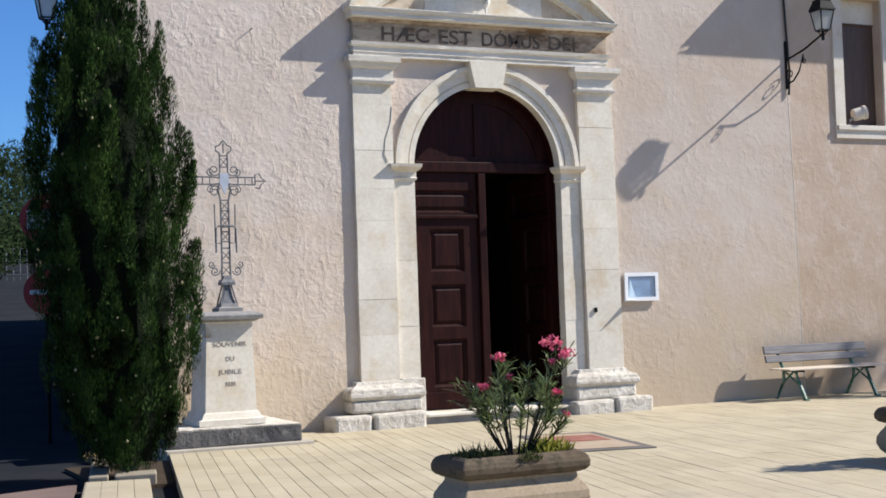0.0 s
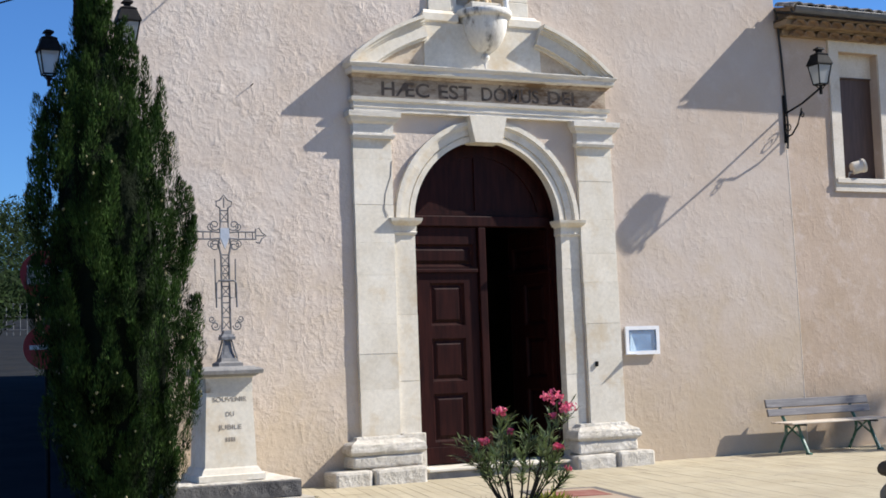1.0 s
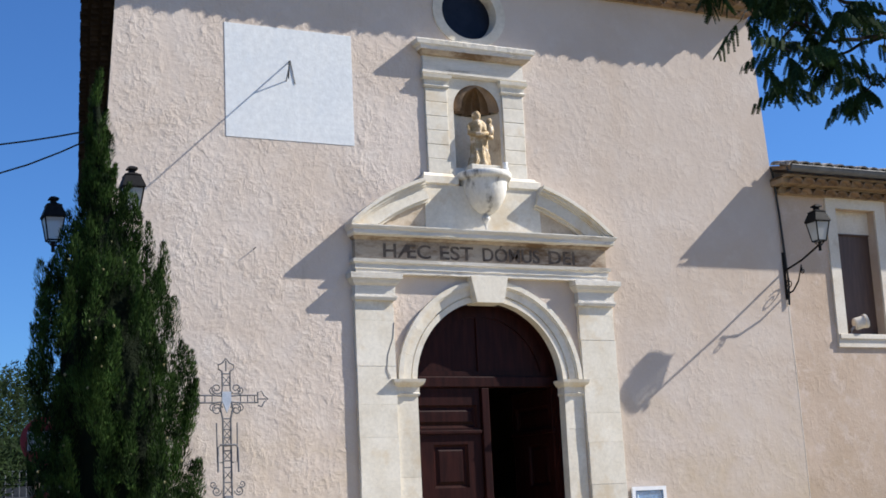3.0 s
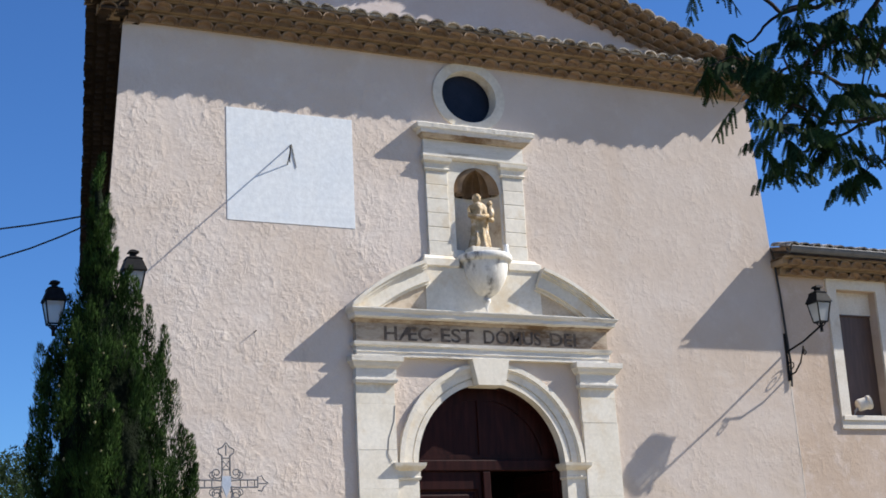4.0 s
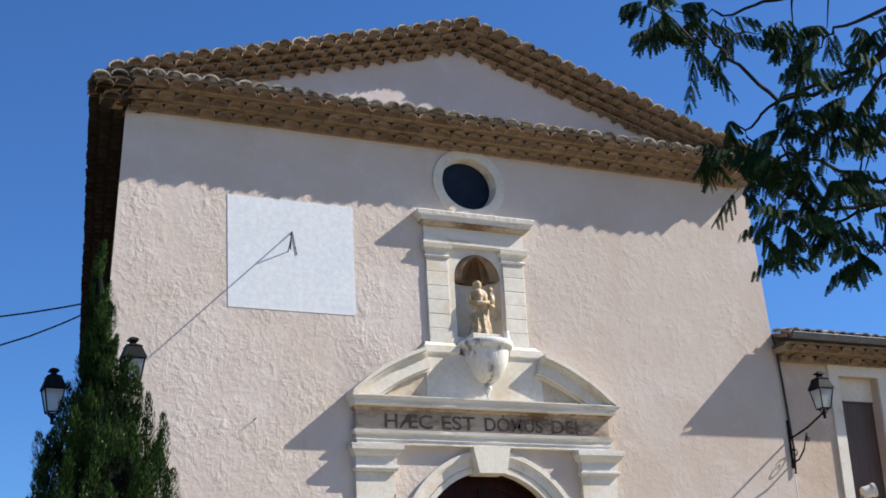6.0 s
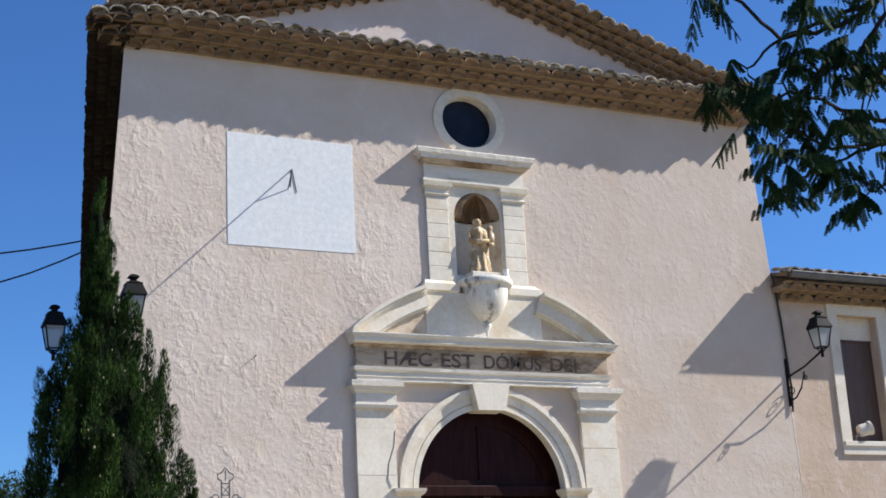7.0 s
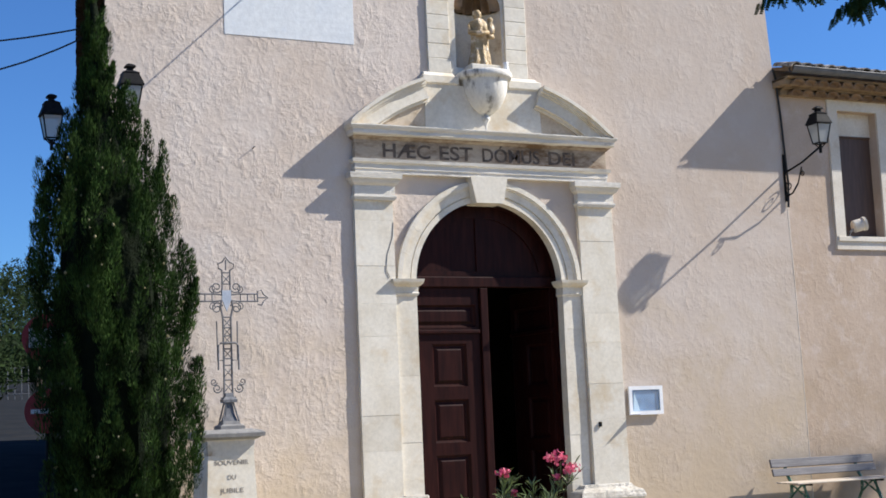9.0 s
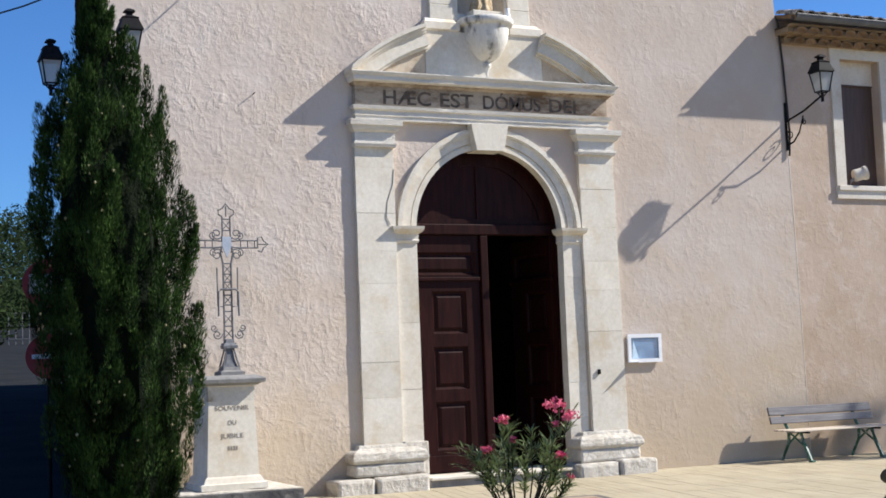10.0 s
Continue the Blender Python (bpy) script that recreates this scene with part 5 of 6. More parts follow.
def openwork():
    bm = bmesh.new()
    q = lambda x, z, y=0.0: (QX + x, QY + y, z)
    part("foot", stack(bmesh.new(), [(1.58, QX - .15, QX + .15, QY - .15, QY + .15), (1.62, QX - .15, QX + .15, QY - .15, QY + .15), (1.64, QX - .11, QX + .11, QY - .11, QY + .11), (1.68, QX - .10, QX + .10, QY - .10, QY + .10)]), STONE_GREY, cross, "stepped grey foot")
    part("socket", stack(bmesh.new(), [(1.68, QX - .085, QX + .085, QY - .07, QY + .07), (1.76, QX - .055, QX + .055, QY - .05, QY + .05), (1.90, QX - .035, QX + .035, QY - .035, QY + .035), (1.905, QX - .085, QX + .085, QY - .07, QY + .07), (1.94, QX - .09, QX + .09, QY - .07, QY + .07), (1.975, QX - .055, QX + .055, QY - .05, QY + .05), (2.02, QX - .045, QX + .045, QY - .04, QY + .04)]), IRON_GREY, cross, "grey tapered iron socket")
    for s in (-1, 1):
        for yy in (-1, 1):
            tube(bm, [q(s * .10, 1.68, yy * .08), q(s * .075, 1.78, yy * .06), q(s * .045, 1.90, yy * .045), q(s * .075, 1.97, yy * .05)], 0.011, 5)
        tube(bm, [q(s * .055, 2.0), q(s * .05, 2.2), q(s * .05, 2.95), q(s * .08, 3.08), q(s * .06, 3.16)], 0.0125, 5)
        tube(bm, [q(s * .06, 3.22), q(s * .05, 3.32), q(s * .05, 3.53)], 0.0105, 5)
        for zz in (1, -1):
            tube(bm, [q(s * .06, 3.19 + zz * .035), q(s * .14, 3.19 + zz * .045), q(s * .40, 3.19 + zz * .045)], 0.0105, 5)
            tube(bm, [(QX + s * .09 + p[0] * s, QY, 3.19 + zz * (0.10 + p[2])) for p in scroll(0.03, 0.03, 0.075, 1.3, 200)], 0.009, 5)
            tube(bm, [(QX + s * .12 + p[0] * s, QY, 3.19 + zz * (0.06 + p[2])) for p in scroll(0.05, 0.05, 0.05, 1.2, 250)], 0.008, 5)
        # trefoil ends of the arms
        tube(bm, [q(s * .40, 3.14), q(s * .40, 3.27), q(s * .45, 3.285), q(s * .48, 3.23), q(s * .535, 3.19), q(s * .48, 3.15), q(s * .45, 3.095), q(s * .40, 3.11)], 0.010, 5)
        tube(bm, [q(s * .40, 3.19), q(s * .51, 3.19)], 0.009, 5)
        # candle-like spikes and scrolls on the shaft
        tube(bm, [q(0, 2.63, -.03), q(s * .09, 2.63, -.03), q(s * .125, 2.60, -.03), q(s * .13, 2.30, -.03)], 0.013, 5)
        tube(bm, [q(s * .055, 2.42), q(s * .125, 2.42), q(s * .13, 2.90)], 0.009, 5)
        tube(bm, [(QX + s * .08 + p[0] * s, QY, 2.08 + p[2]) for p in scroll(0.06, 0.0, 0.06, 1.4, 180)], 0.009, 5)
        tube(bm, [(QX + s * .10 + p[0] * s, QY, 2.14 + p[2]) for p in scroll(0.08, 0.02, 0.045, 1.3, 200)], 0.008, 5)
    for z in (2.0, 2.18, 2.36, 2.44, 2.56, 2.62, 2.72, 2.82, 2.95, 3.36, 3.50):
        tube(bm, [q(-.052, z), q(.052, z)], 0.009, 5)
    for z in (2.09, 2.27, 2.5, 2.67, 2.77, 2.88, 3.42):
        tube(bm, [q(-.045, z - .05), q(.045, z + .05)], 0.006, 4)
        tube(bm, [q(.045, z - .05), q(-.045, z + .05)], 0.006, 4)
    for z in np.arange(-0.36, 0.40, 0.09):
        if abs(z) > 0.12:
            tube(bm, [q(z, 3.145), q(z, 3.235)], 0.008, 4)
    tube(bm, [q(-.05, 3.53), q(-.095, 3.56), q(-.10, 3.61), q(-.05, 3.63), q(0, 3.69), q(.05, 3.63), q(.10, 3.61), q(.095, 3.56), q(.05, 3.53)], 0.010, 5)
    tube(bm, [q(0, 3.53), q(0, 3.66)], 0.009, 5)
    part("openwork", bm, IRON_GREY, cross, "scrolled openwork iron bars")
    part("medallion", prism(bmesh.new(), [(QX - .055, 3.28), (QX + .055, 3.28), (QX + .06, 3.17), (QX, 3.02), (QX - .06, 3.17)], QY - 0.012, QY + 0.012), ENAMEL, cross, "silvery shield at the crossing")


openwork()


# ---------------------------------------------------------------- bench
def bench():
    ob = thing("park_bench", "grey slatted wooden bench on green iron legs against the wall", "bench")
    x0, x1 = 4.58, 6.58
    for z0, z1, y in ((0.535, 0.645, -0.275), (0.662, 0.79, -0.235)):
        bm = boxed(x0, x1, -0.018, 0.018, -(z1 - z0) / 2, (z1 - z0) / 2, bevel=0.006)
        bmesh.ops.transform(bm, matrix=Matrix.Translation((0, y, (z0 + z1) / 2)) @ Matrix.Rotation(radians(-14), 4, 'X'), verts=bm.verts)
        part("back_slat", bm, BENCH_WOOD, ob)
    for y in (-0.380, -0.510, -0.640, -0.760):
        part("seat_slat", boxed(x0 + 0.02, x1 + 0.02, y - 0.055, y + 0.055, 0.428, 0.452, bevel=0.006), SEAT_WOOD, ob)
    for x in (4.88, 6.26):
        lg = new("leg")
        lg.parent = ob
        part("rear_leg", tube(bmesh.new(), [(x, -0.140, -0.03), (x, -0.320, 0.25), (x, -0.330, 0.42), (x, -0.235, 0.56), (x, -0.175, 0.76)], 0.026, 6), IRON_GREEN, lg)
        part("front_leg", tube(bmesh.new(), [(x, -0.820, -0.03), (x, -0.680, 0.22), (x, -0.600, 0.42)], 0.030, 6), IRON_GREEN, lg)
        part("seat_rail", tube(bmesh.new(), [(x, -0.340, 0.41), (x, -0.800, 0.41)], 0.016, 6), IRON, lg)
        part("cross_bar", tube(bmesh.new(), [(x, -0.690, 0.20), (x, -0.380, 0.38)], 0.015, 6), IRON_GREEN, lg)
        part("brace", tube(bmesh.new(), [(x, -0.300, 0.22), (x, -0.560, 0.40)], 0.015, 6), IRON_GREEN, lg)
        part("foot_plate", boxed(x - 0.03, x + 0.03, -0.870, -0.780, -0.03, 0.0, bevel=0.004), IRON_GREEN, lg)


bench()

# ---------------------------------------------------------------- door mat
mat_t = thing("door_mat", "large worn mat with grey border and faded red field", "mat")
MAT_V = Vector((0.22, 0.975, 0)).normalized()
MAT_M = Matrix.Translation((-1.48, -4.63, 0)) @ Matrix((Vector((MAT_V.y, -MAT_V.x, 0)), MAT_V, Vector((0, 0, 1)))).transposed().to_4x4()
for nm, m_, x0, x1, y0, y1, z0, z1, lb in (("border", MAT_DARK, 0, 0.96, 0, 2.05, 0, 0.012, ""), ("field", MAT_BUFF, 0.12, 0.84, 0.16, 1.88, 0.012, 0.018, "buff carpet field"),
                                           ("stripe", MAT_RED, 0.18, 0.78, 0.95, 1.60, 0.018, 0.022, "faded red stripe")):
    bm = boxed(x0, x1, y0, y1, GROUND + z0, GROUND + z1, bevel=0.002)
    bmesh.ops.transform(bm, matrix=MAT_M, verts=bm.verts)
    part(nm, bm, m_, mat_t, lb)


# ---------------------------------------------------------------- planters
def planter_body(name_label, at, L=1.02, W=0.46, H=0.50, turn=0.0):
    ob = thing("planter", name_label, "planter", "concrete planters")
    bm = bmesh.new()
    m = Matrix.Translation(at) @ Matrix.Rotation(radians(turn), 4, 'Z')
    body = [(0.0, -0.05), (0.04, -0.05), (0.055, -0.02), (0.10, 0.018), (0.16, 0.038), (0.215, 0.034), (0.265, 0.008), (0.30, -0.018), (0.325, -0.03), (0.345, -0.032), (0.346, -0.06)]
    rim = [(0.345, -0.06), (0.347, -0.012), (0.362, 0.022), (0.39, 0.042), (0.43, 0.045), (0.465, 0.032), (0.488, 0.012), (0.50, -0.015)]
    for name, prof, mat, text in (("trough", body, PLANTER_BODY, "tan moulded concrete trough"), ("rim", rim, PLANTER, "dark mossy rounded rim")):
        bm = bmesh.new()
        rings = [(H * z / 0.5, -L / 2 - o, L / 2 + o, -W / 2 - o, W / 2 + o) for z, o in prof]
        if name == "rim":
            rings += [(H, -L / 2 + .05, L / 2 - .05, -W / 2 + .05, W / 2 - .05), (H - .06, -L / 2 + .055, L / 2 - .055, -W / 2 + .055, W / 2 - .055)]
        stack(bm, rings)
        up = [e for e in bm.edges if abs(e.verts[0].co.z - e.verts[1].co.z) > 1e-4]
        bmesh.ops.bevel(bm, geom=up, offset=0.014, segments=2, affect='EDGES', profile=0.5)
        bmesh.ops.transform(bm, matrix=m, verts=bm.verts)
        part(name, bm, mat, ob, text)
    bm = boxed(-L / 2 + .05, L / 2 - .05, -W / 2 + .05, W / 2 - .05, H - .10, H - .035)
    bmesh.ops.transform(bm, matrix=m, verts=bm.verts)
    part("soil", bm, SOIL, ob)
    return ob


P1 = Vector((-4.18, -8.32, GROUND))
P2 = Vector((0.66, -7.68, GROUND))
planter_body("weathered moulded concrete planter holding an oleander", P1, L=0.96)
planter_body("weathered moulded concrete planter at the edge of the square", P2, turn=90)


def blade(verts, faces, p, d, L, w, curl=0.0, side_hint=None, segs=3):
    """A thin pointed leaf from p along d."""
    d = Vector(d).normalized()
    s = d.cross(side_hint or Vector((random.uniform(-1, 1), random.uniform(-1, 1), random.uniform(-0.3, 0.3))))
    if s.length < 1e-3:
        s = d.cross(Vector((1, 0, 0.3)))
    s.normalize()
    i0 = len(verts)
    for k in range(segs + 1):
        t = k / segs
        c = p + d * (L * t) + Vector((0, 0, -curl * L * t * t))
        ww = w * math.sin(math.pi * (0.12 + 0.86 * t)) * 0.5
        verts.append(c - s * ww)
        verts.append(c + s * ww)
    for k in range(segs):
        a = i0 + 2 * k
        faces.append((a, a + 1, a + 3, a + 2))


def oleander(at, h, stems, label, seed=3, spread=0.40, heads=()):
    """A many-stemmed bush; heads are the tops of its flowering stems, from the foot."""
    rnd = random.Random(seed)
    ob = thing("oleander", label, "shrub", "potted shrubs", at=tuple(at))
    lv, lf = [], []
    tips = []
    tops = [(Vector(q), 2) for q in heads]
    while len(tops) < stems:
        a = rnd.uniform(0, 2 * math.pi)
        r = spread * math.sqrt(rnd.uniform(0.02, 1))
        tops.append((Vector((math.cos(a) * r * 1.1, math.sin(a) * r * 0.8, h * (0.98 - 0.75 * r) * rnd.uniform(0.72, 1.0))), 3))
    for q, twigs in tops:
        top = at + q
        f = Vector((q.x, q.y, 0))
        f = f.normalized() if f.length > 1e-4 else Vector((1, 0, 0))
        b0 = at + f * 0.055 + Vector((0, 0, -0.05))
        mid = b0.lerp(top, 0.5) + f * 0.03
        bm = bmesh.new()
        tube(bm, [b0, b0.lerp(mid, 0.5), mid, top], 0.009, 5, 0.003)
        tips.append((top, (top - mid).normalized()))
        for k in range(twigs + 2):
            t2 = mid.lerp(top, rnd.uniform(-0.1, 0.75))
            e = t2 + Vector((f.x * rnd.uniform(0, .08) + rnd.uniform(-.1, .1), f.y * rnd.uniform(0, .06) + rnd.uniform(-.08, .08), rnd.uniform(0.04, 0.12)))
            tube(bm, [t2, e], 0.004, 4, 0.003)
            tips.append((e, (e - t2).normalized()))
        part("stem", bm, BARK_DARK, ob)
    for p, d in tips:
        for k in range(rnd.randint(11, 16)):
            back = rnd.uniform(0, 0.15)
            q = p - d * back
            a = rnd.uniform(0, 2 * math.pi)
            o = Vector((math.cos(a), math.sin(a), 0))
            v = (d * rnd.uniform(0.6, 1.2) + o * rnd.uniform(0.4, 1.0)).normalized()
            blade(lv, lf, q, v, rnd.uniform(0.07, 0.125), rnd.uniform(0.009, 0.015), rnd.uniform(0, 0.3), v.cross(Vector((0, 0, 1))).cross(v) + Vector((rnd.uniform(-.5, .5), rnd.uniform(-.5, .5), 0)))
    cloud("leaves", lv, lf, OLEANDER, ob, "narrow grey-green leaves")
    return ob


def bloom(ob, centres, name="flowers"):
    rnd = random.Random(11)
    for c, r in centres:
        fv, ff = [], []
        for k in range(int(85 * r / 0.05)):
            o = Vector((rnd.gauss(0, 1), rnd.gauss(0, 1), rnd.gauss(0, 0.8))).normalized()
            p = c + Vector((o.x * 1.25, o.y * 1.25, o.z * 0.8)) * r * rnd.uniform(0.35, 1.15)
            s = rnd.uniform(0.008, 0.015)
            o = (o + Vector((rnd.gauss(0, .7), rnd.gauss(0, .7), rnd.gauss(0, .7)))).normalized()
            u = o.orthogonal().normalized()
            v = o.cross(u)
            th = rnd.uniform(0, 6.28)
            u, v = u * math.cos(th) + v * math.sin(th), v * math.cos(th) - u * math.sin(th)
            i0 = len(fv)
            for aa in range(5):
                fv.append(p + (u * math.cos(aa * 1.2566) + v * math.sin(aa * 1.2566)) * s + o * 0.004)
            ff.append(tuple(range(i0, i0 + 5)))
        cloud("flower_head", fv, ff, PETAL, ob, "pink flower head")


ol_at = P1 + Vector((0.06, 0.02, 0.47))
# tops of the flowering stems over the foot, and the size of each head
HEADS = (((0.335, 0.0, 0.80), 0.062), ((0.385, -0.12, 0.72), 0.054), ((-0.145, -0.05, 0.71), 0.040), ((-0.23, 0.05, 0.50), 0.034), ((0.25, -0.20, 0.44), 0.034),
         ((0.35, -0.15, 0.27), 0.024), ((0.01, 0.10, 0.56), 0.026), ((0.28, -0.10, 0.66), 0.024))
ol = oleander(ol_at, 0.74, 21, "oleander with narrow leaves and pink flowers in the planter", spread=0.36, heads=[q for q, r in HEADS] + [(-0.37, 0.0, 0.50), (0.12, 0.0, 0.64)])
bloom(ol, [(ol_at + Vector(q) + Vector((0, 0, 0.02)), r) for q, r in HEADS])


def weeds(name, label, mat, centre, rx, ry, n, h, w, seed, kind="stuff"):
    rnd = random.Random(seed)
    v, f = [], []
    for k in range(n):
        a, r = rnd.uniform(0, 6.283), math.sqrt(rnd.random())
        p = Vector(centre) + Vector((math.cos(a) * r * rx, math.sin(a) * r * ry, 0))
        blade(v, f, p, (rnd.uniform(-.7, .7), rnd.uniform(-.7, .7), 1), rnd.uniform(0.4, 1.0) * h * (1.1 - 0.5 * r), w, rnd.uniform(0, .4))
    ob = cloud(name, v, f, mat, None)
    return tagged(ob, label, "plants", kind=kind)


weeds("planter_grass", "low dry green weeds in the planter soil", GRASS, P1 + Vector((-0.27, 0.0, 0.45)), 0.20, 0.15, 800, 0.19, 0.009, 5)
weeds("rim_weeds", "dark dry weeds hanging over the planter rim", GRASS, P1 + Vector((0.02, -0.245, 0.46)), 0.10, 0.05, 170, 0.11, 0.008, 7)
weeds("yellow_shrub", "low yellow-green leafy plant in the planter", YELLOW_LEAF, P1 + Vector((0.30, 0.0, 0.45)), 0.17, 0.15, 620, 0.24, 0.016, 6)
oleander(P2 + Vector((0.0, 0.0, 0.47)), 0.88, 24, "leafy potted shrub in the second planter", seed=8, spread=0.42)


# ---------------------------------------------------------------- cypress
def cypress(at, h, label):
    """A column of upright feathery sprays over a dark core."""
    rnd = random.Random(21)
    ob = thing("cypress", label, "tree", at=tuple(at))
    lean = Vector((-0.31, 0.0, 0))

    def radius(t):
        prof = [(0.0, 0.40), (0.04, 0.56), (0.14, 0.82), (0.26, 0.93), (0.40, 0.93), (0.50, 0.90), (0.58, 0.83), (0.65, 0.72), (0.73, 0.38), (0.785, 0.18), (0.85, 0.12), (0.94, 0.09), (1.0, 0.02)]
        for (a, ra), (b, rb) in zip(prof, prof[1:]):
            if t <= b:
                return ra + (rb - ra) * (t - a) / (b - a)
        return 0.02

    def centre(t):
        return Vector(at) + lean * t + Vector((0, 0, 0.18 + (h - 0.18) * t))
    bm = bmesh.new()
    tube(bm, [Vector(at) + Vector((0, 0, -0.15)), Vector(at) + Vector((0, 0, 0.3)), centre(0.3), centre(0.8)], 0.10, 8, 0.02)
    part("trunk", bm, BARK, ob)
    # near-black core: the crown's inner shade, given as plain colour
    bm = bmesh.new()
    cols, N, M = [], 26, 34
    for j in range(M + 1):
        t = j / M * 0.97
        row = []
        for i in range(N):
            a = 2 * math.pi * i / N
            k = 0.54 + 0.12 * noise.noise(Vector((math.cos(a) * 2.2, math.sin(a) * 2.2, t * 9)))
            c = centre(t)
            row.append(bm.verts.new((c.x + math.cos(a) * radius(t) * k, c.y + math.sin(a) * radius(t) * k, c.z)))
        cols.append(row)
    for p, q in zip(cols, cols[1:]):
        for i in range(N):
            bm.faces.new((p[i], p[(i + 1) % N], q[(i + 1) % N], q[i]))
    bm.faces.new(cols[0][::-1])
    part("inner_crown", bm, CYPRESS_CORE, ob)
    v, f = [], []
    cv, cf = [], []
    PLUMES = 560
    for k in range(PLUMES):
        t = ((k + rnd.random()) / PLUMES) ** 1.12 * 0.985
        if rnd.random() > (radius(t) / 0.93) ** 0.8 + 0.10:
            continue
        a = k * 2.399963 + rnd.uniform(-0.6, 0.6)
        big = rnd.random()
        outv = Vector((math.cos(a), math.sin(a), 0))
        tangent = Vector((-outv.y, outv.x, 0))
        small = 0.6 if t > 0.8 else 1.0
        R = radius(t) * (0.58 + 0.48 * big)
        up = (Vector((0, 0, 1)) + outv * rnd.uniform(-0.02, 0.22) + tangent * rnd.uniform(-.14, .14)).normalized()
        L = (0.32 + 0.34 * rnd.random()) * small
        base = centre(t) + outv * R * 0.84 - Vector((0, 0, 0.16 * small))
        fat = rnd.uniform(0.055, 0.115) * small
        side0 = up.orthogonal().normalized()
        side1 = up.cross(side0)
        for b in range(int(200 + 620 * L)):
            q = rnd.random() ** 0.9
            wd = fat * (math.sin(math.pi * min(1.0, 0.22 + 0.74 * q)) * 0.95 + 0.08)
            ang = rnd.uniform(0, 2 * math.pi)
            o = side0 * math.cos(ang) + side1 * math.sin(ang)
            p = base + up * (L * q) + o * wd * rnd.uniform(0.45, 1.0)
            dd = (up * rnd.uniform(0.9, 1.5) + o * rnd.uniform(0.2, 0.85)).normalized()
            blade(v, f, p, dd, rnd.uniform(0.030, 0.062), rnd.uniform(0.006, 0.011), side_hint=o + Vector((rnd.uniform(-.5, .5), rnd.uniform(-.5, .5), rnd.uniform(-.3, .3))), segs=2)
        if t < 0.7 and rnd.random() < 0.34:
            c = base + up * (L * rnd.uniform(0.3, 0.9)) + outv * fat * 0.9
            i0, rr = len(cv), rnd.uniform(0.010, 0.018)
            cv.extend([c + Vector(d) * rr for d in ((1, 0, 0), (-1, 0, 0), (0, 1, 0), (0, -1, 0), (0, 0, 1.2), (0, 0, -1.2))])
            cf.extend([(i0 + x, i0 + y, i0 + z) for x in (0, 1) for y in (2, 3) for z in (4, 5)])
    tagged(cloud("seed_cone_scatter", cv, cf, CONE, ob, "small pale seed cones"), "small pale seed cones", kind="stuff")
    cloud("foliage", v, f, CYPRESS, ob, "dense dark green feathery sprays")


cypress((-5.765, -3.0, -0.1), 6.42, "tall dark green columnar cypress in a paving bed")

# ---------------------------------------------------------------- bed, kerbs
bed = thing("planting_bed", "dark soil bed round the cypress foot", "planting bed", kind="structure")
part("soil", prism(bmesh.new(), [(-6.15, -0.25), (-5.0, -0.25), (-5.0, -0.10), (-6.15, -0.10)], -3.72, -1.5), SOIL, bed)
for x0, x1, y0, y1, ang in ((-0.002, 0.19, 0.0, 1.95, -12.7), (0.255, 0.66, -0.02, 0.36, -12.7)):
    kb = thing("kerb_stone", "short pale kerb stone edging the cypress bed", "kerb", "kerb stones")
    bm = boxed(x0, x1, y0, y1, -0.2, 0.0, bevel=0.014, rough=0.006)
    bmesh.ops.transform(bm, matrix=pose(-6.29, -3.50, 0, 0, 0, ang), verts=bm.verts)
    part("stone", bm, KERB, kb)
weeds("dry_leaf_litter", "dry leaves and twigs beside the cypress foot", DRY_LEAF, (-5.62, -0.85, -0.13), 0.16, 0.30, 260, 0.26, 0.03, 15)
weeds("wall_weeds", "small weed tuft at the slab corner", GRASS, (-3.25, -1.42, GROUND), 0.12, 0.05, 60, 0.05, 0.01, 16)


# ---------------------------------------------------------------- silk tree overhead
BUNCHES = [  # middle and reach of the thick leaf bunches
    (-5.11, -12.10, 4.77, 0.09), (-5.28, -12.25, 4.82, 0.08), (-4.85, -11.90, 5.05, 0.09), (-4.34, -12.10, 4.38, 0.15), (-4.59, -12.25, 4.16, 0.10), (-4.13, -12.25, 4.32, 0.13),
    (-4.22, -12.25, 4.00, 0.12), (-4.75, -11.90, 4.23, 0.06), (-4.28, -11.80, 4.28, 0.08), (-4.57, -12.25, 3.76, 0.09), (-4.00, -11.80, 4.01, 0.10), (-3.87, -11.80, 3.93, 0.10),
    (-3.71, -12.00, 3.94, 0.11), (-3.88, -12.00, 3.75, 0.07), (-4.23, -12.10, 4.91, 0.09), (-3.89, -12.00, 5.06, 0.09), (-3.67, -12.10, 5.00, 0.10), (-3.68, -12.00, 4.47, 0.09),
    (-4.19, -12.00, 4.12, 0.08), (-4.67, -11.90, 5.03, 0.07)]


